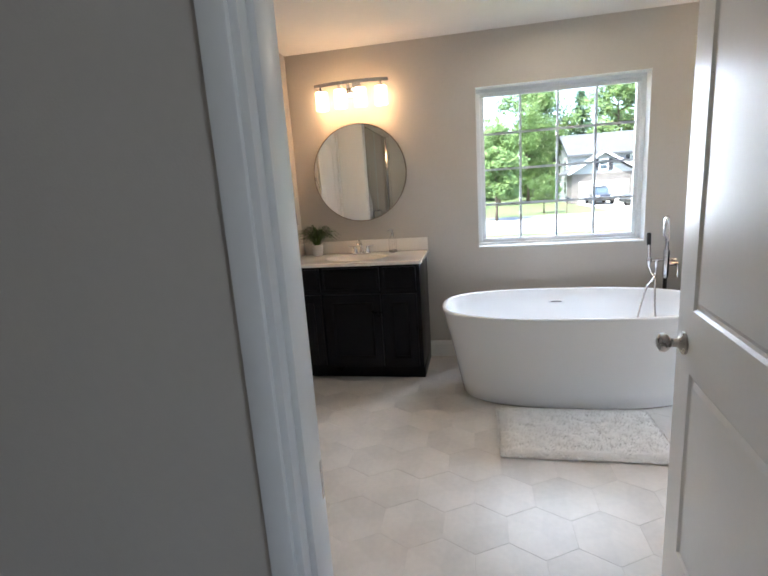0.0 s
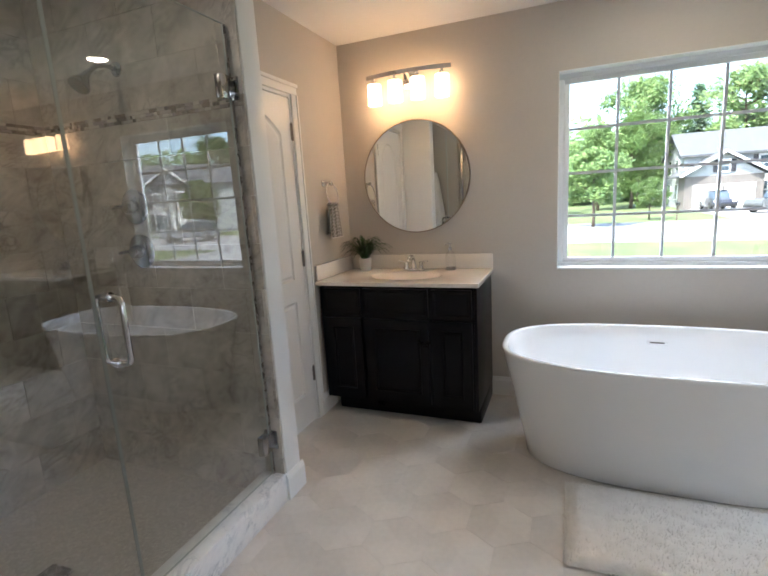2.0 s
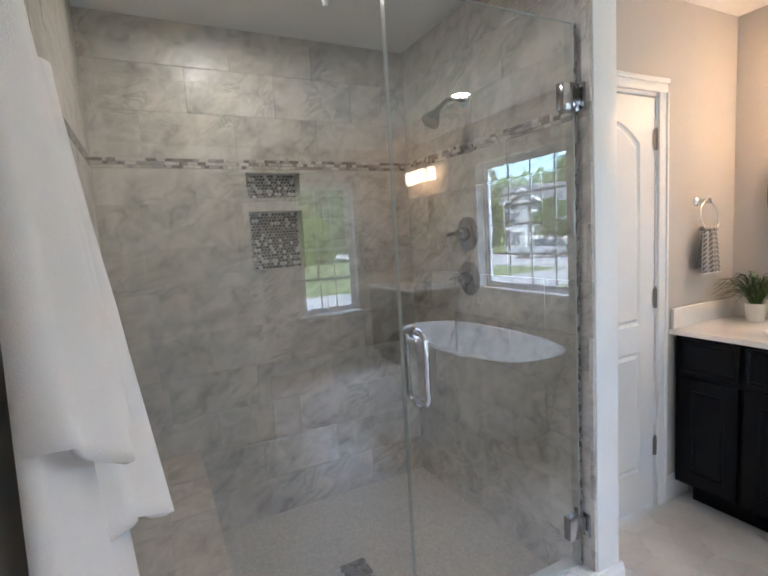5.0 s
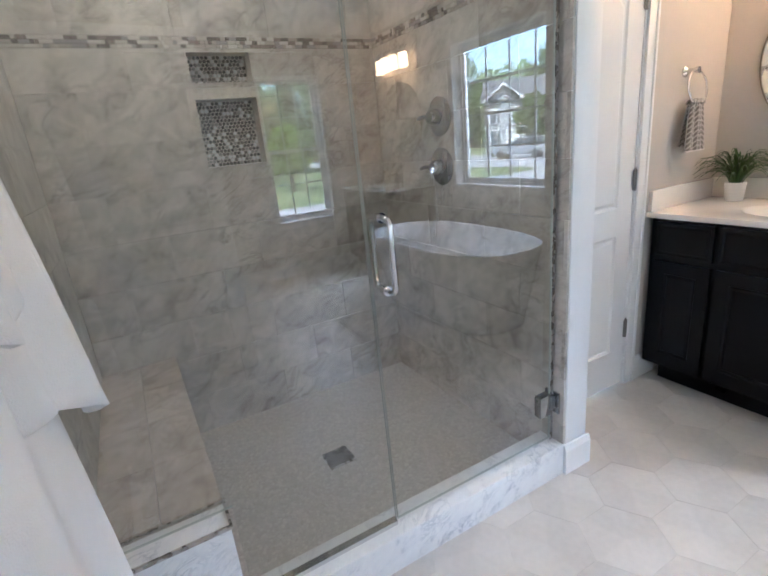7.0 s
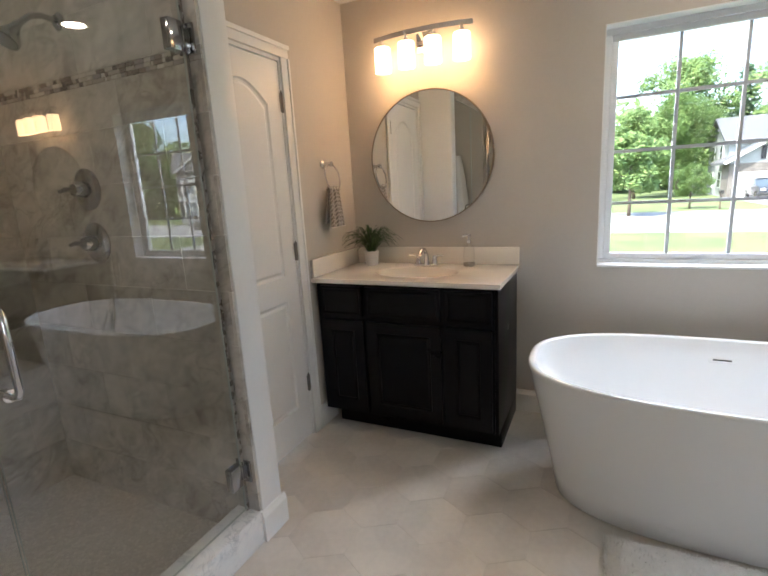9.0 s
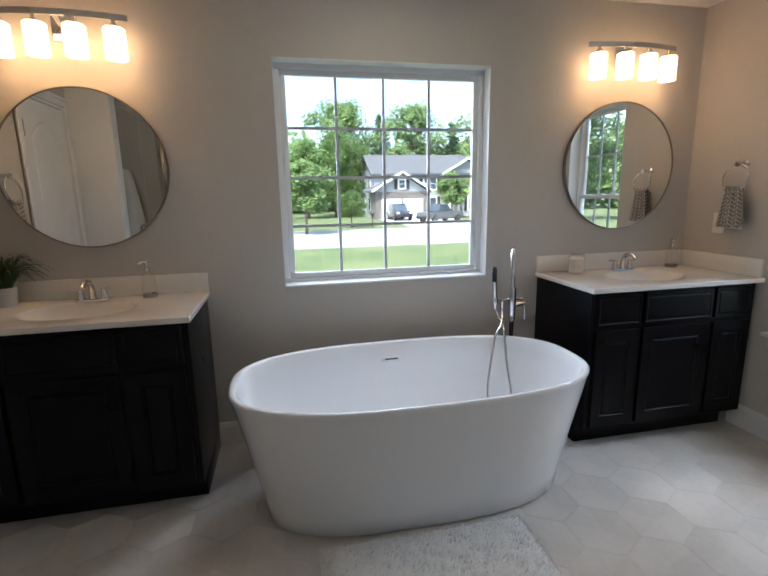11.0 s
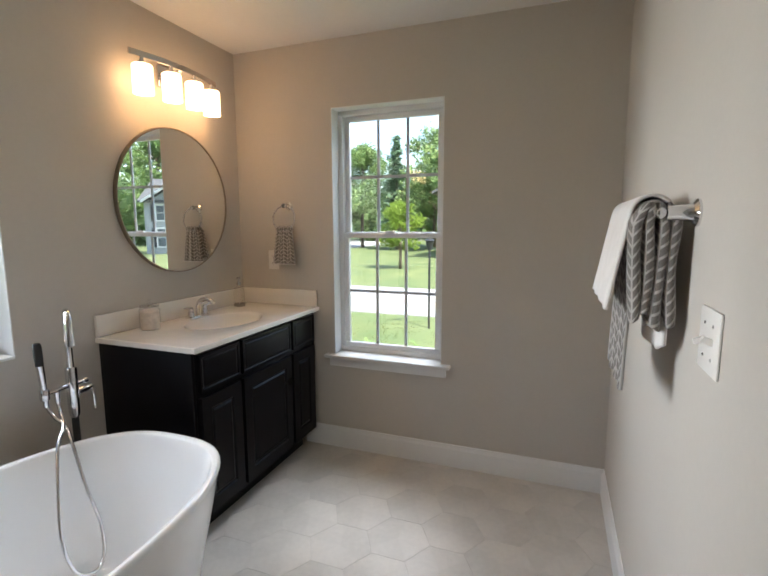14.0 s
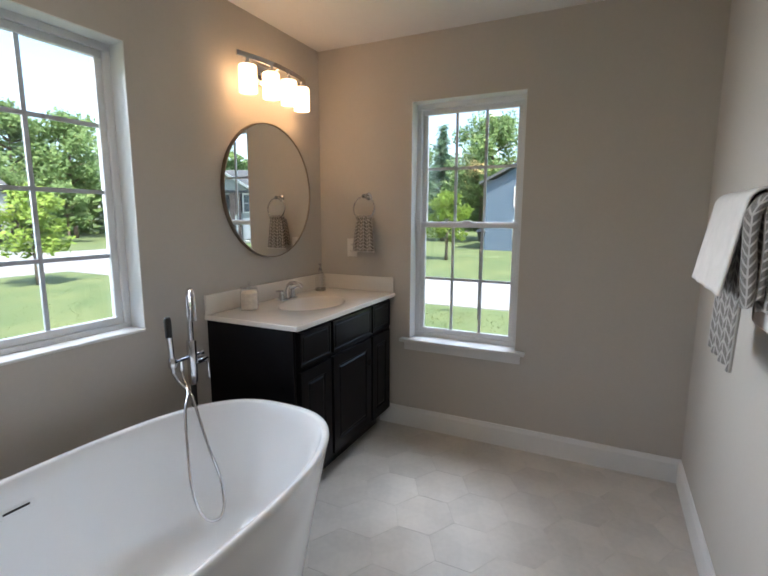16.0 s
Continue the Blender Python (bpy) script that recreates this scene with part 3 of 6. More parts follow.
# ---- doors ----
def hinge(parent, at, axis):
    """A small three-knuckle butt hinge."""
    bm = bmesh.new()
    add_lathe(bm, [(0.0, -0.048), (0.006, -0.048), (0.006, 0.048), (0.0, 0.048)], at, 10)
    add_lathe(bm, [(0.0, 0.048), (0.004, 0.05), (0.0, 0.06)], at, 8)
    d = (0.001, 0.016) if axis == 'y' else (0.016, 0.001)
    add_box(bm, (at[0] - d[0], at[0] + d[0]), (at[1] - d[1], at[1] + d[1]), (at[2] - 0.044, at[2] + 0.044))
    return finish("hinge", bm, M_HINGE, parent, smooth=True, angle=40)


# closed door beside the vanity
cl = struct(empty("door_1"), "closed white arched two-panel interior door", "door")
wdt = WCD[1] - WCD[0] - 0.036
lf = leaf("leaf", wdt, 1.975, 0.035, [(0.105, wdt - 0.105, 0.20, 0.80, 0), (0.105, wdt - 0.105, 0.93, 1.86, 0.09)], M_TRIM, cl)
lf.matrix_basis = pose(WX - 0.003, WCD[0] + 0.018, 0.012, 0, 0, 90)
boxes("jamb", [((WX - 0.12, WX), (WCD[0], WCD[0] + 0.016), (0, WCD[2])), ((WX - 0.12, WX), (WCD[1] - 0.016, WCD[1]), (0, WCD[2])),
               ((WX - 0.12, WX), (WCD[0] + 0.016, WCD[1] - 0.016), (WCD[2] - 0.016, WCD[2])), ((WX - 0.12, WX - 0.06), (WCD[0] + 0.016, WCD[1] - 0.016), (1.6, 1.61)),
               ], M_TRIM, cl)
boxes("casing", [((WX, WX + 0.014), (WCD[1] - 0.006, WCD[1] + 0.056), (0, WCD[2] + 0.0)), ((WX, WX + 0.021), (WCD[1] + 0.04, WCD[1] + 0.056), (0, WCD[2])),
                 ((WX, WX + 0.014), (WCD[0] - 0.05, WCD[0] + 0.006), (0, WCD[2])),
                 ((WX, WX + 0.014), (WCD[0] - 0.05, WCD[1] + 0.056), (WCD[2], WCD[2] + 0.056)), ((WX, WX + 0.022), (WCD[0] - 0.05, WCD[1] + 0.060), (WCD[2] + 0.04, WCD[2] + 0.062))],
      M_TRIM, cl, bevel=0.003)
for z in (0.32, 1.06, 1.80):
    hinge(cl, (WX + 0.004, WCD[1] - 0.018, z), 'y')

# entrance door, standing open into the room
od = struct(empty("door_2", (JX1 - 0.002, DY1 + 0.006, 0)), "open white two-panel interior door with nickel knob", "door")
od.rotation_euler = (0, 0, radians(84.5))
lf = leaf("leaf", 0.765, 2.0, 0.035, [(0.115, 0.65, 0.22, 0.80, 0), (0.115, 0.65, 0.98, 1.88, 0.10)], M_TRIM, od)
lf.location = (0.004, -0.035, 0.012)
for s, y in ((1, 0.0), (-1, -0.035)):
    lathe("knob", [(0.033, 0.0), (0.033, 0.006 * s), (0.020, 0.012 * s), (0.013, 0.018 * s), (0.012, 0.034 * s), (0.022, 0.042 * s), (0.028, 0.052 * s), (0.026, 0.063 * s), (0.014, 0.070 * s), (0.0, 0.071 * s)],
          (0.704, y, 0.885), M_NICKEL, od, axis='y')
boxes("latch_plate", [((0.7685, 0.7705), (-0.030, -0.005), (0.855, 0.915))], M_NICKEL, od)

dw = struct(empty("door_frame"), "white painted door frame with moulded casing", "door frame")
boxes("jamb", [((JX0, JX0 + 0.018), (DY0 - 0.002, DY1 + 0.002), (0, 2.04)), ((JX1 - 0.018, JX1), (DY0 - 0.002, DY1 + 0.002), (0, 2.04)),
               ((JX0 + 0.018, JX1 - 0.018), (DY0 - 0.002, DY1 + 0.002), (2.022, 2.04)),
               ((JX0 + 0.018, JX0 + 0.030), (DY0 + 0.02, DY1 - 0.04), (0, 2.022)), ((JX1 - 0.030, JX1 - 0.018), (DY0 + 0.02, DY1 - 0.04), (0, 2.022))], M_TRIM, dw, bevel=0.002)
cas = []
for (y0, s) in ((DY0, -1), (DY1, 1)):
    def yy(d0, d1):
        return tuple(sorted((y0 + s * d0, y0 + s * d1)))
    for xa, xs in ((JX0 + 0.006, -1), (JX1 - 0.006, 1)):
        if s == -1 and xs == -1:
            cas.append((tuple(sorted((xa, xa + xs * 0.040))), yy(0, 0.011), (0, 2.04)))
            continue
        cas.append((tuple(sorted((xa, xa + xs * 0.062))), yy(0, 0.011), (0, 2.04)))
        cas.append((tuple(sorted((xa + xs * 0.018, xa + xs * 0.042))), yy(0, 0.015), (0, 2.04)))
        cas.append((tuple(sorted((xa + xs * 0.044, xa + xs * 0.066))), yy(0, 0.019), (0, 2.045)))
    cas.append(((JX0 - 0.06, JX1 + 0.06), yy(0, 0.012), (2.034, 2.10)))
    cas.append(((JX0 - 0.064, JX1 + 0.064), yy(0, 0.019), (2.082, 2.104)))
boxes("casing", cas, M_TRIM, dw, bevel=0.003)
boxes("strike_plate", [((JX0 + 0.018, JX0 + 0.0195), (DY1 - 0.034, DY1 - 0.004), (0.85, 0.92))], M_NICKEL, dw)


# ---- shower ----
curb = struct(boxes("shower_curb", [((COLX - 0.12, COLX), (0.982, SHN + 0.012), (-0.02, 0.135))], M_MARBLE, bevel=0.004), "white veined marble shower curb", "curb")
bench = struct(empty("shower_bench"), "tiled shower bench with a stone top and metal edge trim", "bench")
boxes("front_face", [((SHX - 0.05, COLX - 0.004), (SHS - 0.04, 0.965), (0.0, 0.44))], M_STONE, bench)
boxes("end_panel", [((COLX - 0.10, COLX), (SHS + 0.0, 0.974), (0.0, 0.447))], M_MARBLE, bench, bevel=0.002)
for i in range(4):
    for j in range(2):
        x0, x1 = SHX + (COLX - 0.11 - SHX) * i / 4, SHX + (COLX - 0.11 - SHX) * (i + 1) / 4
        y0, y1 = SHS + 0.31 * j / 2, SHS + 0.31 * (j + 1) / 2
        boxes("tile", [((x0 + 0.001, x1 - 0.001), (y0 + 0.001, y1 - 0.001), (0.44, 0.452))], M_BENCH, bench)
boxes("edge_trim", [((COLX - 0.105, COLX + 0.003), (0.972, 0.979), (0.443, 0.4545)), ((COLX - 0.107, COLX - 0.101), (SHS + 0.002, 0.972), (0.448, 0.4545)), ((COLX - 0.003, COLX + 0.003), (SHS + 0.03, 0.972), (0.443, 0.4545)),
                    ((COLX - 0.105, COLX - 0.098), (0.972, 0.979), (0.135, 0.443))], M_NICKEL, bench)

# fixed pane and hinged door of the enclosure
GX = -1.275
enc = tagged(empty("shower_enclosure"), "frameless clear glass shower enclosure with chrome hinges and handle", "shower door")
SEAM, GT = 1.472, 2.10


def glass_sheet(name, y0, y1, z0, z1, cut=None):
    """A 10 mm sheet; cut leaves out a rectangle below (y, z) at its low end."""
    pts = [(y0, z0), (y1, z0), (y1, z1), (y0, z1)] if not cut else [(cut[0], z0), (y1, z0), (y1, z1), (y0, z1), (y0, cut[1]), (cut[0], cut[1])]
    bm = bmesh.new()
    A = [bm.verts.new((GX - 0.001, a, b)) for a, b in pts]
    bm.faces.new(A)
    ob = finish(name, bm, M_SHOWERGLASS, enc)
    ob.visible_shadow = False
    bm = bmesh.new()
    n = len(pts)
    for j in range(n):
        (a, b), (c, d) = pts[j], pts[(j + 1) % n]
        q = [bm.verts.new((GX + e, y, z)) for e, y, z in ((-0.0045, a, b), (0.0045, a, b), (0.0045, c, d), (-0.0045, c, d))]
        bm.faces.new(q)
    finish("glass_edge", bm, M_GLASSEDGE, enc)


glass_sheet("fixed_pane", SHS + 0.014, SEAM - 0.003, 0.140, GT, (0.992, 0.462))
glass_sheet("door_pane", SEAM + 0.003, SHN - 0.022, 0.148, GT)
boxes("channel", [((GX - 0.012, GX + 0.012), (0.985, SEAM - 0.003), (0.134, 0.150)), ((GX - 0.012, GX + 0.012), (SHS, SHS + 0.018), (0.46, GT))], M_CHROME, enc)
boxes("wall_strip", [((GX - 0.006, GX + 0.006), (SHN - 0.020, SHN - 0.008), (0.14, GT))], M_NICKEL, enc)
for z in (0.31, 1.86):
    boxes("hinge", [((GX - 0.016, GX + 0.016), (SHN - 0.085, SHN - 0.030), (z - 0.045, z + 0.045), 0.003),
                    ((GX - 0.011, GX + 0.011), (SHN - 0.032, SHN - 0.006), (z - 0.028, z + 0.028), 0.002),
                    ((GX - 0.034, GX + 0.034), (SHN - 0.008, SHN - 0.0), (z - 0.045, z + 0.045), 0.002)], M_CHROME_DARKREFL, enc, bevel=0.002)
for s in (1, -1):
    hx = GX + s * 0.055
    hy = 1.518
    pts = [(GX + s * 0.004, hy, 1.145)] + [(GX + s * 0.035, hy, 1.145), (GX + s * 0.048, hy, 1.140), (hx, hy, 1.127), (hx, hy, 0.955), (GX + s * 0.048, hy, 0.942), (GX + s * 0.035, hy, 0.937), (GX + s * 0.004, hy, 0.937)]
    tube("handle", pts, 0.009, M_CHROME, enc, 14)
for z in (1.145, 0.937):
    lathe("handle_washer", [(0.015, -0.012), (0.015, 0.012)], (GX, 1.518, z), M_CHROME, enc, 16, 'x')

# wall-mounted shower fittings
sh = tagged(empty("wall_shower"), "chrome shower head on a bent arm", "shower head")
hx, hz = -1.90, 2.03
tube("arm", [(hx, SHN, hz), (hx, SHN - 0.06, hz + 0.004), (hx, SHN - 0.10, hz - 0.008), (hx, SHN - 0.15, hz - 0.05)], 0.010, M_CHROME_DARKREFL, sh)
lathe("flange", [(0.032, 0.0), (0.032, -0.004), (0.02, -0.014), (0.0, -0.014)], (hx, SHN, hz), M_CHROME_DARKREFL, sh, 20, 'y')
hd = lathe("head", [(0.0, 0.0), (0.014, 0.0), (0.016, -0.02), (0.034, -0.055), (0.042, -0.070), (0.042, -0.082), (0.038, -0.085), (0.0, -0.083)], (0, 0, 0), M_CHROME_DARKREFL, sh, 24)
hd.matrix_basis = pose(hx, SHN - 0.145, hz - 0.045, -38, 0, 0)
for nm, z in (("shower_valve", 1.42), ("shower_diverter", 1.207)):
    v = tagged(empty(nm), "round chrome shower control with lever handle", "shower valve", "shower controls")
    lathe("escutcheon", [(0.082, 0.0), (0.082, -0.004), (0.070, -0.012), (0.034, -0.017), (0.030, -0.045), (0.024, -0.058), (0.0, -0.060)], (-1.915, SHN, z), M_CHROME_DARKREFL, v, 32, 'y')
    tube("lever", [(-1.915, SHN - 0.05, z), (-1.962, SHN - 0.058, z + 0.004), (-1.995, SHN - 0.062, z - 0.004)], [0.010, 0.009, 0.007], M_CHROME_DARKREFL, v, 10)
dr = tagged(empty("shower_drain"), "square dark metal shower drain", "drain")
boxes("frame", [((-1.91, -1.79), (1.44, 1.56), (0.008, 0.0165))], M_NICKEL, dr)
boxes("grate", [((-1.905 + 0.011 * i, -1.899 + 0.011 * i), (1.445, 1.555), (0.0166, 0.0185)) for i in range(10)], M_DRAIN, dr)
dl_spots = [(-1.90, 1.20), (0.45, 3.02)]
for x, y in dl_spots:
    d = tagged(empty("downlight", (x, y, CEIL)), "lit recessed ceiling downlight with white trim", "light", "recessed lights")
    lathe("trim_ring", [(0.062, -0.001), (0.085, -0.001), (0.085, -0.006), (0.075, -0.010), (0.062, -0.004)], (0, 0, 0), M_TRIM, d, 28, caps=False)
    lathe("lens", [(0.0, -0.003), (0.061, -0.003)], (0, 0, 0), M_LED, d, 28, caps=False)
lathe("ceiling_sprinkler", [(0.03, 0.0), (0.03, -0.006), (0.016, -0.012), (0.014, -0.095), (0.010, -0.10), (0.010, -0.118), (0.0, -0.118)], (-1.88, 1.55, CEIL), M_TRIM, n=20)
tagged(bpy.data.objects["ceiling_sprinkler"], "small white drop sprinkler on the shower ceiling", "sprinkler")


# ---- vanities ----
def vanity(x0, x1, wall_side):
    """Espresso cabinet with a cultured marble top; wall_side -1: the west end stands against a wall, 1: the east end."""
    v = tagged(empty("vanity", ((x0 + x1) / 2, NY, 0)), "espresso wooden vanity cabinet with cream cultured marble top", "vanity", "bathroom vanities")
    W = (x1 - x0) / 2
    c0, c1 = -W + 0.015, W - 0.015
    fy = -0.53
    k0, k1 = (c0 + 0.05, c1) if wall_side < 0 else (c0, c1 - 0.05)
    boxes("carcass", [((c0, c0 + 0.018), (fy, -0.002), (0.105, 0.868)), ((c1 - 0.018, c1), (fy, -0.002), (0.105, 0.868)), ((c0 + 0.018, c1 - 0.018), (fy, fy + 0.02), (0.105, 0.868)), ((c0 + 0.018, c1 - 0.018), (fy + 0.02, -0.002), (0.105, 0.13)), ((c0 + 0.018, c1 - 0.018), (-0.012, -0.002), (0.13, 0.868)), ((k0, k1), (fy + 0.07, -0.02), (0.0, 0.105))], M_CAB, v, bevel=0.002)
    w = c1 - c0
    cuts = [c0 + 0.018, c0 + 0.018 + (w - 0.036) * 0.285, c0 + 0.018 + (w - 0.036) * 0.735, c1 - 0.018]
    for i in range(3):
        a, b = cuts[i] + 0.011, cuts[i + 1] - 0.011
        ob = leaf("drawer_front", b - a, 0.165, 0.019, [(0.012, b - a - 0.012, 0.012, 0.153, 0)], M_CAB, v, both=False, depth=0.004, margin=0.016)
        ob.location = (a, fy - 0.019, 0.685)
        ob = leaf("cabinet_door", b - a, 0.535, 0.019, [(0.055, b - a - 0.055, 0.06, 0.478, 0)], M_CAB, v, both=False, depth=0.007, margin=0.02)
        ob.location = (a, fy - 0.019, 0.125)
    # top with an oval bowl
    bm = bmesh.new()
    yf, yb, zt, zb = -0.565, -0.002, 0.893, 0.869
    cx, cy, ra, rb = 0.0, -0.285, 0.235, 0.165
    n = 64
    ang = [2 * math.pi * j / n for j in range(n)]

    def edge_pt(a):
        dx, dy = math.cos(a), math.sin(a)
        ts = []
        if dx > 1e-9: ts.append((W - cx) / dx)
        if dx < -1e-9: ts.append((-W - cx) / dx)
        if dy > 1e-9: ts.append((yb - cy) / dy)
        if dy < -1e-9: ts.append((yf - cy) / dy)
        t = min(ts)
        return cx + dx * t, cy + dy * t
    pts = [list(edge_pt(a)) for a in ang]
    for q in ((-W, yf), (W, yf), (-W, yb), (W, yb)):
        k = min(range(n), key=lambda j: (pts[j][0] - q[0]) ** 2 + (pts[j][1] - q[1]) ** 2)
        pts[k] = list(q)
    rings = [[bm.verts.new((x, y, zb)) for x, y in pts], [bm.verts.new((x, y, zt - 0.004)) for x, y in pts],
             [bm.verts.new((x * 0.994, cy + (y - cy) * 0.992, zt)) for x, y in pts]]
    for sc, dz in ((1.06, 0.0), (1.0, -0.004), (0.95, -0.018), (0.86, -0.055), (0.70, -0.098), (0.45, -0.125), (0.12, -0.132)):
        rings.append([bm.verts.new((cx + math.cos(a) * ra * sc, cy + math.sin(a) * rb * sc, zt + dz)) for a in ang])
    for A, B in zip(rings, rings[1:]):
        for j in range(n):
            bm.faces.new((A[j], A[(j + 1) % n], B[(j + 1) % n], B[j]))
    bm.faces.new(rings[-1])
    finish("countertop", bm, M_COUNTER, v, smooth=True, angle=35)
    boxes("backsplash", [((-W, W), (-0.022, -0.002), (0.8935, 0.994))], M_COUNTER, v, bevel=0.004)
    sx = -W if wall_side < 0 else W - 0.02
    boxes("side_splash", [((sx, sx + 0.02), (-0.555, -0.023), (0.8935, 0.994))], M_COUNTER, v, bevel=0.004)
    lathe("bowl_drain", [(0.0, 0.0), (0.024, 0.0), (0.026, 0.003), (0.020, 0.004), (0.0, 0.004)], (cx, cy, 0.7615), M_CHROME, v)
    return v


VA, VB = (-1.50 + 0.002, -0.455), (1.450, EX - 0.002)
vanity(*VA, -1)
vanity(*VB, 1)


def faucet(x, y, z):
    f = tagged(empty("faucet", (x, y, z)), "chrome two-handle basin faucet with arched spout", "faucet", "basin faucets")
    boxes("base_plate", [((-0.075, 0.075), (-0.024, 0.024), (0, 0.014))], M_CHROME, f, bevel=0.006, segs=3)
    tube("spout", [(0, 0, 0.01), (0, 0, 0.055), (0, -0.008, 0.080), (0, -0.030, 0.100), (0, -0.060, 0.106), (0, -0.090, 0.098), (0, -0.108, 0.082)], [0.017, 0.014, 0.013, 0.0125, 0.012, 0.0115, 0.012], M_CHROME, f, 14)
    for s in (-1, 1):
        lathe("handle_stem", [(0.019, 0.010), (0.017, 0.03), (0.012, 0.045), (0.014, 0.056), (0.008, 0.064), (0.0, 0.065)], (s * 0.052, 0, 0), M_CHROME, f, 16)
        tube("lever", [(s * 0.050, 0, 0.056), (s * 0.078, -0.004, 0.064), (s * 0.105, -0.006, 0.066)], [0.006, 0.0055, 0.0045], M_CHROME, f, 10)
    return f


faucet(-0.977, NY - 0.105, 0.893)
faucet(1.979, NY - 0.105, 0.893)


def soap(x, y, z):
    s = tagged(empty("soap_dispenser", (x, y, z)), "clear glass soap bottle with chrome pump on counter", "soap dispenser", "soap dispensers")
    lathe("bottle", [(0.0, 0.001), (0.031, 0.001), (0.033, 0.008), (0.032, 0.095), (0.026, 0.118), (0.012, 0.128), (0.012, 0.138)], (0, 0, 0), M_BOTTLE, s).visible_shadow = False
    lathe("base_label", [(0.0335, 0.004), (0.0335, 0.020)], (0, 0, 0), M_SOAP, s, caps=False)
    lathe("collar", [(0.0, 0.136), (0.014, 0.136), (0.014, 0.150), (0.006, 0.152), (0.005, 0.172), (0.012, 0.174), (0.012, 0.183), (0.0, 0.184)], (0, 0, 0), M_CHROME, s, 16)
    tube("nozzle", [(0, 0, 0.179), (-0.022, -0.022, 0.179), (-0.030, -0.030, 0.172)], 0.0045, M_CHROME, s, 8)
    tube("dip_tube", [(0, 0, 0.012), (0, 0, 0.136)], 0.002, M_TOWELW, s, 6)


soap(-0.725, NY - 0.085, 0.893)
soap(2.345, NY - 0.095, 0.893)

jar = tagged(empty("glass_jar", (1.665, NY - 0.10, 0.893)), "lidded clear glass jar filled with cream bath salts", "jar")
lathe("body", [(0.0, 0.001), (0.043, 0.001), (0.046, 0.006), (0.046, 0.098), (0.040, 0.106), (0.040, 0.112)], (0, 0, 0), M_BOTTLE, jar).visible_shadow = False
lathe("filling", [(0.0, 0.005), (0.042, 0.005), (0.0425, 0.088), (0.03, 0.098), (0.0, 0.102)], (0, 0, 0), M_WAX, jar)
lathe("lid", [(0.044, 0.112), (0.044, 0.118), (0.03, 0.124), (0.008, 0.126), (0.006, 0.132), (0.011, 0.140), (0.008, 0.148), (0.0, 0.150)], (0, 0, 0), M_BOTTLE, jar).visible_shadow = False

pl = tagged(empty("potted_plant", (-1.340, NY - 0.105, 0.893)), "small grassy green plant in a white ceramic pot", "plant")
lathe("pot", [(0.0, 0.0), (0.034, 0.0), (0.038, 0.004), (0.045, 0.082), (0.045, 0.090), (0.040, 0.090), (0.039, 0.080), (0.0, 0.078)], (0, 0, 0), M_POT, pl)
lathe("soil", [(0.0, 0.084), (0.039, 0.082)], (0, 0, 0), M_SOIL, pl, 16, caps=False)
rnd = random.Random(5)
bm = bmesh.new()
for i in range(130):
    a = rnd.uniform(0, 2 * math.pi)
    out, hgt = rnd.uniform(0.05, 0.195), rnd.uniform(0.09, 0.185)
    r0 = rnd.uniform(0.0, 0.025)
    wd = rnd.uniform(0.004, 0.008)
    prev = None
    for k in range(6):
        q = k / 5
        r = r0 + out * q ** 1.2
        z = 0.08 + hgt * (math.sin(q * 2.0) / math.sin(1.57)) - 0.03 * q * q * (out / 0.1)
        px, py = min(math.cos(a) * r, 1), math.sin(a) * r
        px, py = max(px, -0.150), min(py, 0.080)
        ww = wd * (1 - q) ** 0.6 if k else wd * 0.6
        tx, ty = -math.sin(a) * ww, math.cos(a) * ww
        cur = [bm.verts.new((px - tx, py - ty, z)), bm.verts.new((px, py, z - 0.002)), bm.verts.new((px + tx, py + ty, z))]
        if prev:
            bm.faces.new((prev[0], prev[1], cur[1], cur[0])); bm.faces.new((prev[1], prev[2], cur[2], cur[1]))
        prev = cur
tagged(finish("leaves", bm, M_PLANT, pl, smooth=True), kind="stuff")


def mirror(x, z, r):
    m = tagged(empty("wall_mirror", (x, NY, z)), "round wall mirror with thin bronze metal frame", "mirror", "round mirrors")
    lathe("glass", [(0.0, -0.020), (r - 0.005, -0.020)], (0, 0, 0), M_MIRROR, m, 96, 'y', caps=False)
    lathe("frame", [(r - 0.005, -0.018), (r - 0.005, -0.024), (r, -0.025), (r + 0.002, -0.020), (r + 0.002, -0.002), (0.0, -0.002)], (0, 0, 0), M_FRAME, m, 96, 'y')


mirror(-0.968, 1.522, 0.374)
mirror(1.977, 1.520, 0.376)


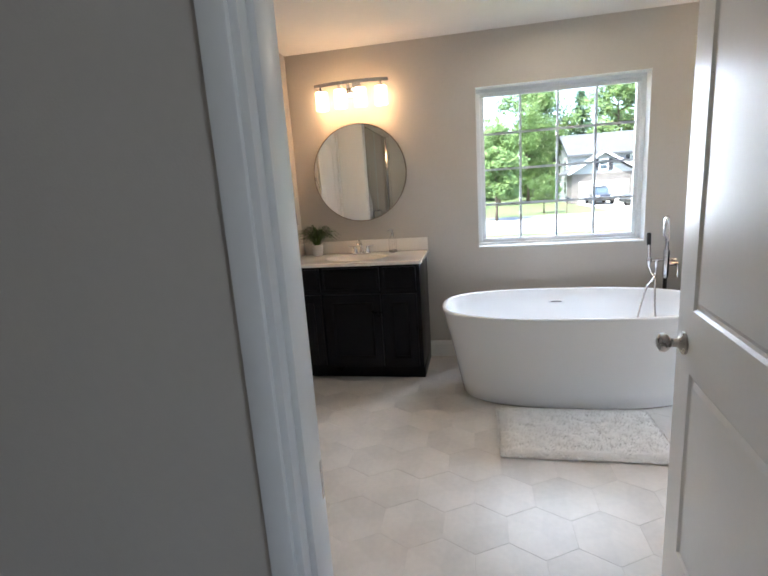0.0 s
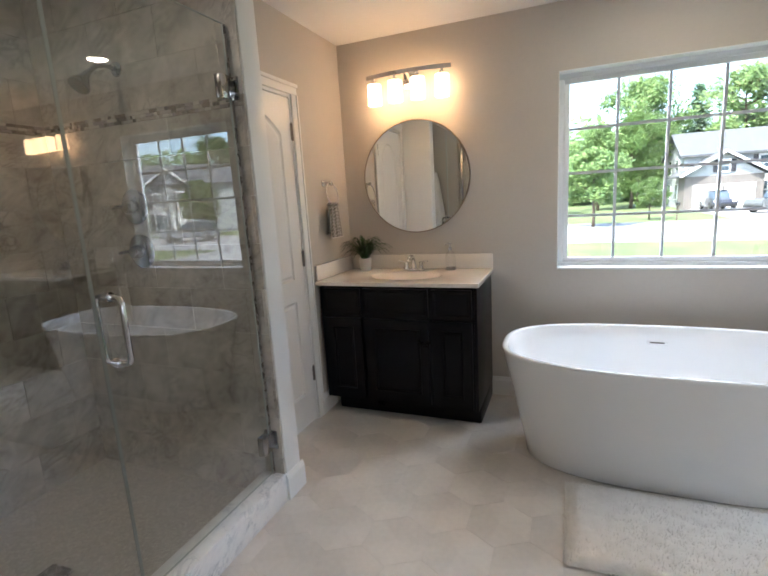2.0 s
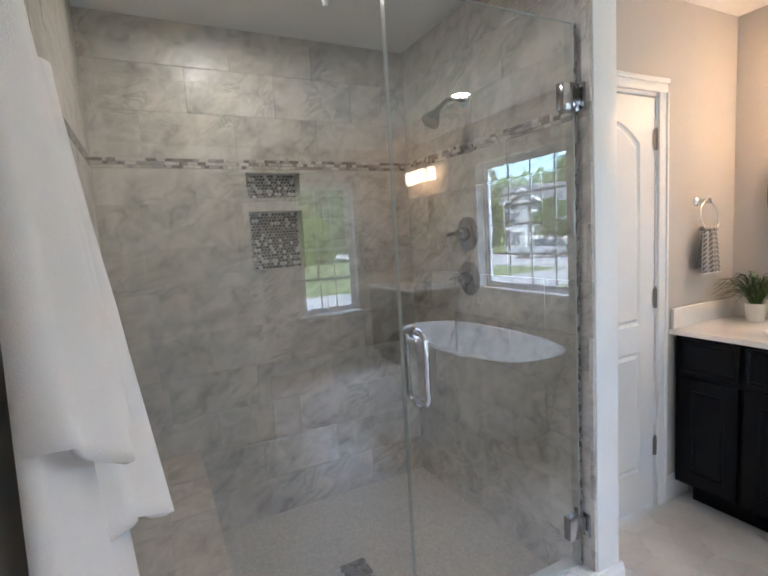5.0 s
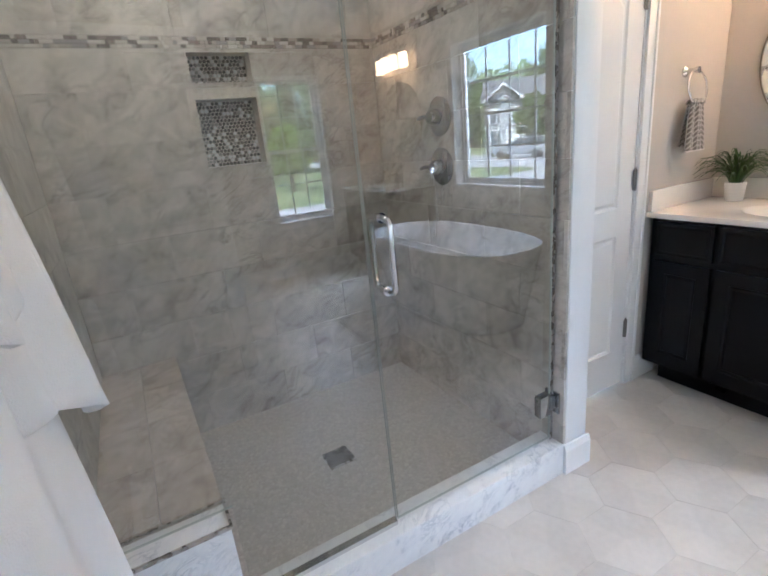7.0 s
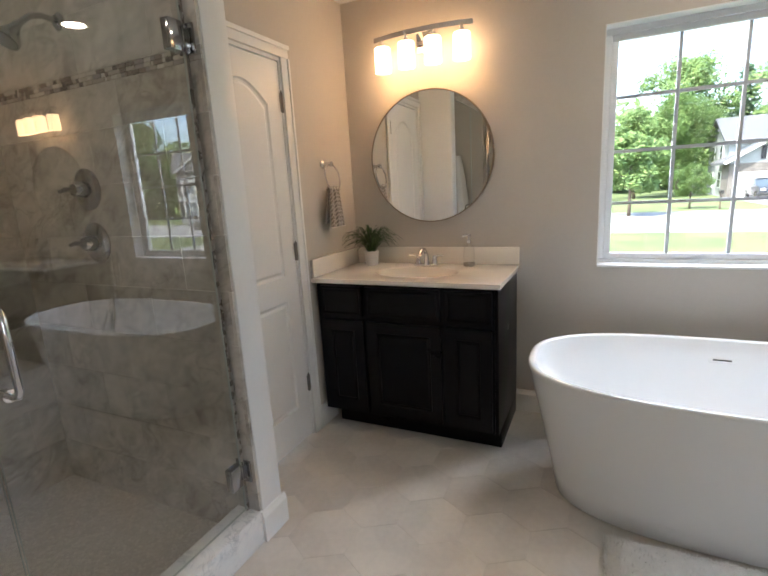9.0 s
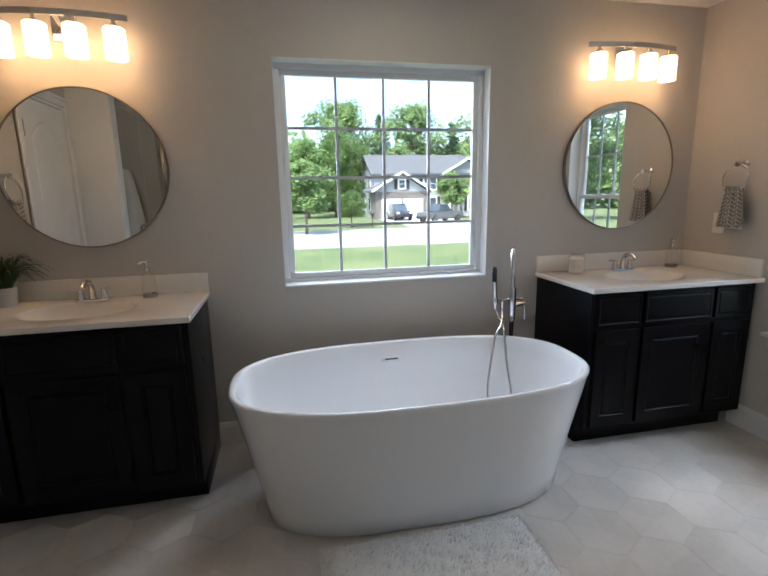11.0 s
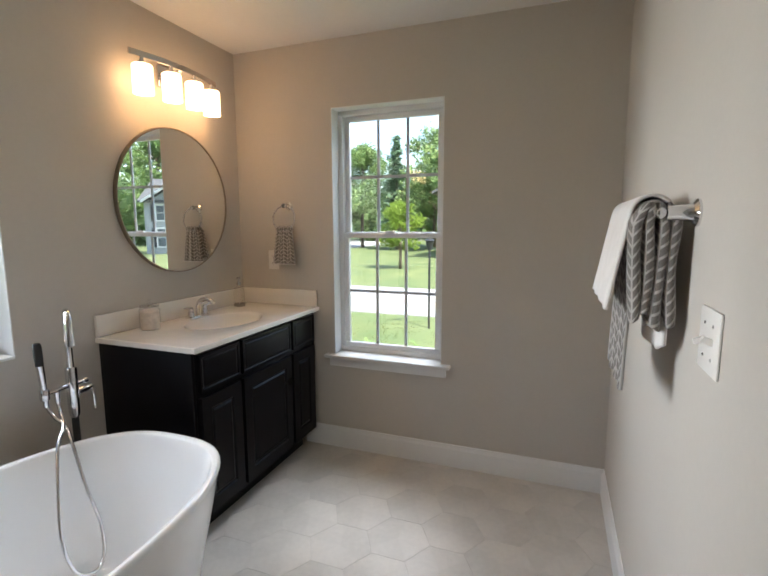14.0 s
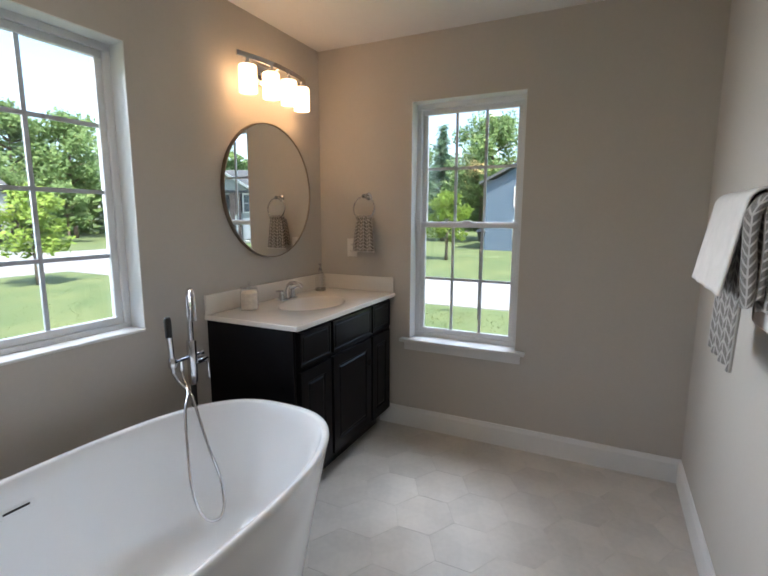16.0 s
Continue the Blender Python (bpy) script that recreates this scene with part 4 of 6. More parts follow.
def vanity_light(x, z):
    v = tagged(empty("vanity_light", (x, NY, z)), "four-light chrome vanity fixture with lit frosted glass shades", "wall lamp", "vanity lights")
    boxes("backplate", [((-0.055, 0.055), (-0.020, -0.001), (-0.055, 0.055))], M_CHROME, v, bevel=0.008, segs=3)
    bow = [(-0.285 + 0.57 * i / 20, -0.085 - 0.040 * (1 - (2 * i / 20 - 1) ** 2), 0.035) for i in range(21)]
    bm = bmesh.new()
    for dz in (0.0,):
        A = []
        for p in bow:
            A.append([bm.verts.new((p[0], p[1] + a, p[2] + b)) for a, b in ((-0.004, -0.013), (0.004, -0.013), (0.004, 0.013), (-0.004, 0.013))])
        for P, Q in zip(A, A[1:]):
            for j in range(4):
                bm.faces.new((P[j], P[(j + 1) % 4], Q[(j + 1) % 4], Q[j]))
        bm.faces.new(A[0]); bm.faces.new(A[-1])
    finish("bar", bm, M_CHROME, v, smooth=True, angle=40)
    tube("arm", [(0, -0.02, 0.0), (0, -0.07, 0.012), (0, -0.122, 0.035)], 0.010, M_CHROME, v, 10)
    for i in range(4):
        sx = -0.228 + 0.152 * i
        sy = -0.085 - 0.040 * (1 - (sx / 0.285) ** 2)
        lathe("cap", [(0.0, 0.024), (0.008, 0.024), (0.012, 0.004), (0.026, -0.002), (0.028, -0.012), (0.0, -0.012)], (sx, sy, 0), M_CHROME, v, 18)
        lathe("shade", [(0.020, -0.010), (0.040, -0.012), (0.045, -0.018), (0.0455, -0.142), (0.043, -0.142), (0.042, -0.020), (0.020, -0.014)], (sx, sy, 0), M_SHADE, v, 24)


vanity_light(-0.968, 2.140)
vanity_light(1.950, 2.140)


# ---- freestanding bath, filler and rug ----
def bath():
    b = tagged(empty("bathtub", (0.499, 3.053, 0)), "white oval freestanding acrylic bathtub", "bathtub")
    n = 72

    def loop(rx, ry, z, e=2.75, dx=0.0):
        out = []
        for j in range(n):
            a = 2 * math.pi * j / n
            c, s = math.cos(a), math.sin(a)
            out.append((dx + math.copysign(abs(c) ** (2 / e), c) * rx, math.copysign(abs(s) ** (2 / e), s) * ry, z))
        return out
    outer = [(0.676, 0.306, 0.0), (0.692, 0.320, 0.012), (0.706, 0.332, 0.10), (0.748, 0.364, 0.30), (0.796, 0.400, 0.51), (0.810, 0.411, 0.573), (0.814, 0.415, 0.585), (0.812, 0.413, 0.594), (0.805, 0.407, 0.598),
             (0.790, 0.394, 0.596), (0.783, 0.388, 0.588), (0.770, 0.377, 0.53), (0.735, 0.352, 0.37), (0.680, 0.315, 0.21), (0.628, 0.275, 0.150), (0.50, 0.21, 0.128), (0.10, 0.05, 0.122)]
    bm = bmesh.new()
    rings = [[bm.verts.new(p) for p in loop(rx, ry, z)] for rx, ry, z in outer]
    for A, B in zip(rings, rings[1:]):
        for j in range(n):
            bm.faces.new((A[j], A[(j + 1) % n], B[(j + 1) % n], B[j]))
    bm.faces.new(rings[0]); bm.faces.new(rings[-1])
    finish("shell", bm, M_ACRYL, b, smooth=True, angle=60)
    o = boxes("overflow_slot", [((-0.036, 0.036), (-0.004, 0.004), (-0.0035, 0.0035))], M_BLACK, b, bevel=0.002)
    o.matrix_basis = pose(-0.020, 0.3715, 0.505, -13, 0, 0)
    o = boxes("overflow_trim", [((-0.052, 0.052), (-0.001, 0.006), (-0.012, 0.012))], M_ACRYL, b, bevel=0.003)
    o.matrix_basis = pose(-0.020, 0.3715, 0.505, -13, 0, 0)
    lathe("drain", [(0.0, 0.0), (0.032, 0.0), (0.034, 0.003), (0.02, 0.006), (0.0, 0.006)], (0.0, 0.0, 0.1225), M_CHROME, b)


bath()

fx, fy = 1.215, 3.492
ff = tagged(empty("tub_filler", (fx, fy, 0)), "chrome floor-standing tub filler with hand shower", "tub faucet")
lathe("floor_flange", [(0.0, 0.012), (0.045, 0.010), (0.05, 0.0)], (0, 0, 0), M_CHROME, ff)
tube("riser", [(0, 0, 0.0), (0, 0, 0.66)], 0.013, M_BLACK, ff, 16)
lathe("mixer_body", [(0.0, 0.636), (0.012, 0.640), (0.019, 0.652), (0.021, 0.70), (0.021, 0.835), (0.019, 0.842), (0.0, 0.843)], (0, 0, 0), M_CHROME, ff)
SPX, SPY = -0.50, -0.866        # the way the spout points
bend = [(0.040 - 0.040 * math.cos(a), 1.025 + 0.045 * math.sin(a)) for a in [math.pi * k / 10 for k in range(1, 11)]]
sp_line = [(0.0, 0.84), (0.0, 1.0)] + bend + [(0.081, 0.985), (0.082, 0.945)]
tube("spout", [(SPX * d, SPY * d, z) for d, z in sp_line], [0.0125] * (len(sp_line) - 2) + [0.0135, 0.014], M_CHROME, ff, 14)
tube("crossbar", [(-0.118, -0.012, 0.772), (0.05, 0.004, 0.772)], 0.0085, M_CHROME, ff, 12)
lathe("bar_cap", [(0.0, 0.0), (0.012, 0.002), (0.012, 0.018), (0.0, 0.020)], (0.045, 0.003, 0.772), M_CHROME, ff, 14, 'x')
lathe("lever_hub", [(0.0, 0.015), (0.014, 0.016), (0.014, 0.070), (0.012, 0.076), (0.0, 0.077)], (0.0, -0.006, 0.742), M_CHROME, ff, 16, 'x')
tube("lever", [(0.066, -0.006, 0.742), (0.067, -0.018, 0.738), (0.068, -0.022, 0.72), (0.069, -0.023, 0.655)], [0.007, 0.006, 0.005, 0.0042], M_CHROME, ff, 10)
tube("hand_shower", [(-0.112, -0.014, 0.725), (-0.113, -0.013, 0.78), (-0.117, -0.012, 0.86), (-0.119, -0.011, 0.885)], [0.009, 0.0105, 0.0125, 0.0135], M_CHROME, ff, 14)
tube("spray_head", [(-0.119, -0.011, 0.884), (-0.121, -0.010, 0.955), (-0.1215, -0.010, 0.968)], [0.0137, 0.0150, 0.011], M_BLACK, ff, 14)
lathe("cradle", [(0.015, 0.752), (0.017, 0.757), (0.017, 0.787), (0.014, 0.792)], (-0.113, -0.013, 0), M_CHROME, ff, 16)
lathe("hose_outlet", [(0.0, 0.768), (0.010, 0.766), (0.010, 0.735), (0.008, 0.722), (0.0, 0.721)], (-0.066, -0.008, 0), M_CHROME, ff, 14)
hose = []
ctrl = [(-0.112, -0.014, 0.727), (-0.104, -0.04, 0.685), (-0.095, -0.085, 0.65), (-0.108, -0.128, 0.6), (-0.125, -0.203, 0.46), (-0.13, -0.268, 0.33), (-0.16, -0.313, 0.245), (-0.21, -0.333, 0.22), (-0.26, -0.313, 0.25),
        (-0.26, -0.258, 0.345), (-0.215, -0.193, 0.48), (-0.16, -0.128, 0.605), (-0.105, -0.085, 0.655), (-0.076, -0.03, 0.69), (-0.066, -0.008, 0.725)]
for i in range(len(ctrl) - 1):
    p0, p1, p2, p3 = (Vector(ctrl[max(0, min(len(ctrl) - 1, i + k))]) for k in (-1, 0, 1, 2))
    for k in range(6):
        t = k / 6
        hose.append(0.5 * ((2 * p1) + (p2 - p0) * t + (2 * p0 - 5 * p1 + 4 * p2 - p3) * t * t + (3 * p1 - p0 - 3 * p2 + p3) * t ** 3))
hose.append(Vector(ctrl[-1]))
bm = bmesh.new()
add_tube(bm, hose, [0.0068 if i % 2 else 0.0058 for i in range(len(hose))], 10)
finish("hose", bm, M_CHROME, ff, smooth=True)

rug = tagged(empty("bath_mat", (0.442, 2.448, 0)), "white shaggy bath mat on the tile floor", "rug")
rnd = random.Random(11)
bm = bmesh.new()
nx, ny = 60, 38
RW, RD = 0.425, 0.262
grid = []
for i in range(nx + 1):
    row = []
    for j in range(ny + 1):
        u, w = 2 * i / nx - 1, 2 * j / ny - 1
        edge = min(1, (1 - max(abs(u), abs(w))) * 9)
        z = 0.004 + edge * (0.024 + 0.008 * noise.noise(Vector((u * 7, w * 5, 0))) + 0.005 * noise.noise(Vector((u * 21, w * 15, 3))))
        wob = 0.006 * noise.noise(Vector((u * 9, w * 9, 7)))
        row.append(bm.verts.new((u * (RW + wob), w * (RD + wob), z)))
    grid.append(row)
for i in range(nx):
    for j in range(ny):
        bm.faces.new((grid[i][j], grid[i + 1][j], grid[i + 1][j + 1], grid[i][j + 1]))
finish("base", bm, M_RUG, rug, smooth=True)
bm = bmesh.new()
for i in range(9000):
    x, y = rnd.uniform(-RW, RW), rnd.uniform(-RD, RD)
    if i % 4 == 0:
        if rnd.random() < 0.6:
            y = rnd.choice((-RD, RD)) + rnd.uniform(-0.006, 0.004)
        else:
            x = rnd.choice((-RW, RW)) + rnd.uniform(-0.006, 0.004)
    e = min(1, (1 - max(abs(x) / RW, abs(y) / RD)) * 9)
    z = 0.004 + max(0, e) * 0.022
    a, ln = rnd.uniform(0, 6.283), rnd.uniform(0.010, 0.020)
    d = Vector((math.cos(a) * 0.8, math.sin(a) * 0.8, rnd.uniform(0.35, 1.0))).normalized() * ln
    p = Vector((x, y, z))
    s = Vector((-math.sin(a), math.cos(a), 0)) * 0.0022
    if p.z + d.z < 0.003:
        continue
    bm.faces.new((bm.verts.new(p - s), bm.verts.new(p + s), bm.verts.new(p + d)))
tagged(finish("tufts", bm, M_RUG, rug), kind="stuff")


# ---- towels, robe, rings ----
def cloth(name, fn, nu, nv, material, parent=None, thick=0.006, uvscale=(1, 1)):
    """A sheet from fn(u, v) -> point, with thickness and its own cloth coordinates."""
    bm = bmesh.new()
    uvl = bm.loops.layers.uv.new("UVMap")
    g = [[bm.verts.new(fn(i / nu, j / nv)) for j in range(nv + 1)] for i in range(nu + 1)]
    for i in range(nu):
        for j in range(nv):
            f = bm.faces.new((g[i][j], g[i + 1][j], g[i + 1][j + 1], g[i][j + 1]))
            for lp, (a, b) in zip(f.loops, ((i, j), (i + 1, j), (i + 1, j + 1), (i, j + 1))):
                lp[uvl].uv = (a / nu * uvscale[0], b / nv * uvscale[1])
    ob = finish(name, bm, material, parent, smooth=True)
    so = ob.modifiers.new("thickness", 'SOLIDIFY')
    so.thickness, so.offset = thick, 0
    return ob


def ring_and_towel(wall_x, out, y, label):
    """A towel ring standing out from a wall, and the hand towel that hangs in it."""
    r = tagged(empty("towel_ring", (wall_x, y, 1.51)), "chrome towel ring on a wall post", "towel ring", "towel rings")
    lathe("post", [(0.024, 0.0), (0.024, out * 0.006), (0.012, out * 0.016), (0.010, out * 0.045), (0.015, out * 0.052), (0.015, out * 0.064), (0.0, out * 0.066)], (0, 0, 0), M_CHROME, r, 20, 'x')
    tube("ring", [(out * (0.052 + 0.012 * (1 - math.cos(a))), 0.075 * math.sin(a), -0.076 + 0.076 * math.cos(a)) for a in [2 * math.pi * k / 40 for k in range(40)]], 0.0045, M_CHROME, r, 10, True)
    t = tagged(empty("hand_towel", (wall_x, y, 1.51)), label, "towel", "hand towels")

    def front(u, v):
        w = 0.050 + 0.028 * v ** 0.7
        a = (u - 0.5) * 2
        x = 0.062 + 0.010 * v + 0.014 * math.cos(a * 1.5) + 0.005 * math.sin(u * 16)
        return (out * x, a * w, -0.145 - 0.205 * v)

    def back(u, v):
        w = 0.050 + 0.018 * v
        a = (u - 0.5) * 2
        return (out * (0.052 - 0.018 * v - 0.008 * abs(a)), a * w + 0.018, -0.145 - 0.185 * v)

    def fold(u, v):
        a = (u - 0.5) * 2
        b = math.pi * v
        return (out * (0.060 + 0.016 * math.cos(b)), a * 0.050, -0.145 + 0.020 * math.sin(b))
    cloth("front_fall", front, 20, 24, M_TOWEL, t, 0.007, (0.30, 0.42))
    cloth("back_fall", back, 14, 20, M_TOWEL, t, 0.007, (0.28, 0.38))
    cloth("fold", fold, 12, 8, M_TOWEL, t, 0.007, (0.30, 0.1))
    boxes("hem", [(tuple(sorted((out * 0.066, out * 0.084))), (-0.079, 0.079), (-0.356, -0.348))], M_TOWELW, t, bevel=0.003)


ring_and_towel(EX, -1, 3.290, "grey braid-patterned hand towel hanging in a ring")
ring_and_towel(WX, 1, 3.315, "grey braid-patterned hand towel hanging in a ring")

BAR0, BAR1, BY, BZ = 1.185, 1.79, SY + 0.075, 1.412
tb = tagged(empty("towel_bar"), "chrome towel bar on two flared wall posts", "towel bar")
tube("bar", [(BAR0 - 0.02, BY, BZ), (BAR1 + 0.02, BY, BZ)], 0.008, M_CHROME, tb, 14)
for x in (BAR0, BAR1):
    lathe("post", [(0.030, 0.0), (0.030, 0.005), (0.020, 0.012), (0.016, 0.04), (0.017, 0.06), (0.0, 0.062)], (x, SY, BZ), M_CHROME, tb, 20, 'y')
    lathe("finial", [(0.0, -0.022), (0.012, -0.018), (0.013, 0.014), (0.0, 0.018)], (x, BY, BZ), M_CHROME, tb, 16, 'x')


def drape(name, x0, x1, r, zf, zb, material, label, ruffle, uvs, group="", flare=0.0):
    """A towel folded over the bar: falls to zf in front and zb behind."""
    t = tagged(empty(name), label, "towel", group)
    L1, L2 = BZ - zf, BZ - zb

    def fn(u, v):
        x = x0 + (x1 - x0) * u
        tot = L1 + L2 + math.pi * r
        d = v * tot
        wav = ruffle * math.sin(u * 3 * 2 * math.pi + 0.6)
        if d < L1:
            q = 1 - d / L1
            return (x - flare * q, BY + r + wav * q ** 0.5 + flare * q, BZ - L1 * q)
        if d < L1 + math.pi * r:
            a = (d - L1) / r
            return (x, BY + r * math.cos(a), BZ + r * math.sin(a))
        q = (d - L1 - math.pi * r) / L2
        return (x, BY - r - 0.004 * q, BZ - L2 * q)
    cloth("cloth", fn, 28, 60, material, t, 0.008, uvs)
    return t


drape("patterned_towel", 1.245, 1.53, 0.028, 0.985, 1.13, M_TOWEL, "long grey braid-patterned towel draped over the bar", 0.006, (0.55, 1.1), "bar towels", 0.014)
drape("bath_towel", 1.262, 1.66, 0.044, 1.185, 1.19, M_TOWELW, "white towel draped over the patterned towel", 0.002, (1, 1), "bar towels", 0.045)
ft = tagged(empty("folded_towel"), "grey braid-patterned towel folded in thick rolls over the bar", "towel", "bar towels")


def towel_roll(yc, low, wx, wy, ph):
    """One soft upright fold of a thickly folded towel."""
    def fn(u, v):
        a = 2 * math.pi * u
        cap = min(1.0, 0.25 + (v * 7) ** 0.6)
        sway = 0.004 * math.sin(v * 5 + ph)
        return (1.232 + wx * math.cos(a), yc * 1.0 + (BY - yc) * 0.55 * max(0, 1 - v * 6) + sway + wy * cap * math.sin(a) * (1 + 0.12 * math.sin(v * 11 + ph)),
                BZ + 0.024 - (BZ + 0.024 - low) * v + 0.006 * math.sin(a * 2 + ph) * v)
    cloth("fold", fn, 20, 30, M_TOWEL, ft, 0.005, (0.22, 0.5))


for k, (dy, low, wy) in enumerate(((0.034, 1.165, 0.0115), (0.012, 1.178, 0.0125), (-0.014, 1.150, 0.0130), (-0.039, 1.160, 0.0120))):
    towel_roll(BY + dy, low, 0.040, wy, k * 1.7)
cloth("back_corner", lambda u, v: (1.205 + 0.09 * u, BY - 0.036 + 0.030 * u + 0.006 * math.sin(u * 9), 1.175 - (0.065 + 0.015 * math.sin(u * 4)) * v), 14, 10, M_TOWELW, ft, 0.007)

sp = tagged(empty("light_switch", (1.025, SY, 1.168)), "cream double toggle switch plate on the wall", "light switch")
boxes("plate", [((-0.060, 0.060), (0.0, 0.006), (-0.062, 0.062))], M_PLATE, sp, bevel=0.004)
for s in (-0.024, 0.024):
    o = boxes("toggle", [((-0.005, 0.005), (0.0, 0.022), (-0.006, 0.006))], M_PLATE, sp, bevel=0.002)
    o.matrix_basis = pose(s, 0.003, 0.0, 22 if s < 0 else -22, 0, 0)
    for z in (-0.032, 0.032):
        lathe("screw", [(0.0036, 0.006), (0.003, 0.0072), (0.0, 0.0075)], (s, 0, z), M_NICKEL, sp, 8, 'y')
ol = tagged(empty("outlet", (EX, 3.413, 1.176)), "cream duplex wall outlet above the counter", "outlet")
boxes("plate", [((-0.006, 0.0), (-0.037, 0.037), (-0.060, 0.060))], M_PLATE, ol, bevel=0.003)
for z in (-0.022, 0.022):
    boxes("receptacle", [((-0.008, -0.004), (-0.017, 0.017), (z - 0.014, z + 0.014))], M_PLATE, ol, bevel=0.002)
    boxes("slots", [((-0.0085, -0.0075), (-0.008, -0.0055), (z - 0.004, z + 0.006)), ((-0.0085, -0.0075), (0.0055, 0.008), (z - 0.004, z + 0.006)), ((-0.0085, -0.0075), (-0.002, 0.002), (z - 0.011, z - 0.007))], M_SLOT, ol)

# robe on a hook beside the doorway
hk = tagged(empty("robe_hook", (-0.78, DY1, 1.72)), "chrome robe hook on the wall", "hook")
lathe("rose", [(0.022, 0.0), (0.022, 0.005), (0.010, 0.010), (0.0, 0.010)], (0, 0, 0), M_CHROME, hk, 18, 'y')
tube("prong", [(0, 0.008, 0), (0, 0.035, -0.010), (0, 0.05, 0.012)], 0.006, M_CHROME, hk, 10)
rb = tagged(empty("bathrobe", (-0.78, DY1, 1.71)), "white terry bathrobe hanging in folds from a hook", "bathrobe")


def robe_layer(r0, r1, z0, z1, x0, x1, ph, hem):
    def fn(u, v):
        a = math.pi * u
        sp_ = 0.25 + 0.75 * min(1, v * 1.25) ** 0.75
        fold = 1 + 0.14 * math.sin(u * 19 + ph + v * 1.2) * min(1, v * 2)
        x = (x0 + x1) / 2 - math.cos(a) * (x1 - x0) / 2 * sp_
        rr = (r0 + (r1 - r0) * v ** 1.1)
        y = 0.012 + (0.20 + 0.80 * math.sin(a) ** 0.55) * rr * fold
        z = z0 + (z1 - z0) * v + hem * math.sin(u * 7 + ph) * v ** 3
        return (x, y, z)
    return fn


cloth("body", robe_layer(0.035, 0.092, 0.0, -1.18, -0.27, 0.17, 0.4, 0.02), 60, 40, M_ROBE, rb, 0.008)
cloth("sleeve", robe_layer(0.050, 0.122, -0.02, -0.68, -0.26, -0.02, 2.0, 0.035), 40, 30, M_ROBE, rb, 0.009)
cloth("collar", robe_layer(0.050, 0.095, 0.02, -0.50, -0.07, 0.12, 1.0, 0.03), 30, 24, M_ROBE, rb, 0.010)


# ---- outside ----
G = -1.2
M_GRASS = mat("lawn", (0.125, 0.145, 0.055), 0.9, scale=0.6, color2=(0.058, 0.092, 0.03), bump=0.8, bscale=18, fine=9)
M_ROAD = mat("pale_asphalt", (0.27, 0.265, 0.26), 0.9, vary=0.08, scale=0.8, bump=0.3, bscale=60)
M_DRIVE = mat("concrete_drive", (0.40, 0.385, 0.36), 0.9, vary=0.05, scale=0.8)
M_LEAF = foliage_mat("deciduous_leaves", [(0.156, 0.24, 0.084), (0.192, 0.282, 0.102), (0.12, 0.198, 0.078), (0.228, 0.312, 0.108), (0.168, 0.252, 0.09)])
M_LEAFY = foliage_mat("yellow_green_leaves", [(0.24, 0.336, 0.06), (0.288, 0.372, 0.072), (0.18, 0.276, 0.054), (0.216, 0.312, 0.06)])
M_PINE = foliage_mat("conifer_needles", [(0.1, 0.175, 0.1), (0.125, 0.206, 0.119), (0.144, 0.237, 0.125), (0.0875, 0.15, 0.0938)])
M_BARK = mat("bark", (0.12, 0.09, 0.065), 0.95, vary=0.2, scale=8, bump=0.8, bscale=30)
M_SIDING = mat("grey_siding", (0.30, 0.315, 0.32), 0.7, vary=0.03, scale=2)
M_BLUE = mat("blue_grey_siding", (0.09, 0.125, 0.17), 0.7, vary=0.03, scale=2)
M_BRICK = mat("muted_brick_far", (0.17, 0.125, 0.11), 0.9, vary=0.2, scale=9, fine=30)
M_CSTONE = mat("brown_cultured_stone", (0.185, 0.165, 0.15), 0.9, color2=(0.075, 0.065, 0.06), scale=3.5, bump=0.8, bscale=6, fine=12)
M_ROOF = mat("grey_shingles", (0.085, 0.088, 0.095), 0.9, vary=0.15, scale=3, fine=18)
M_WHITE = mat("white_house_trim", (0.68, 0.68, 0.67), 0.6, vary=0.02, scale=2)
M_WIN = mat("dark_house_window", (0.06, 0.08, 0.10), 0.08, vary=0.1, scale=1)
M_SHUT = mat("black_shutter", (0.02, 0.02, 0.025), 0.6, vary=0.1)
M_TYRE = mat("tyre_rubber", (0.02, 0.02, 0.02), 0.85, vary=0.1)

ground = struct(boxes("ground", [((-400, 400), (-400, 400), (G - 0.5, G))], M_GRASS), "green mown lawn reaching the woods", "lawn")
struct(boxes("road_1", [((-200, 12.6), (24.5, 37.0), (G - 0.1, G + 0.02)), ((18.2, 200), (24.5, 37.0), (G - 0.1, G + 0.02)), ((12.6, 18.2), (-200, 200), (G - 0.1, G + 0.02))], M_ROAD), "pale sunlit residential street", "road")


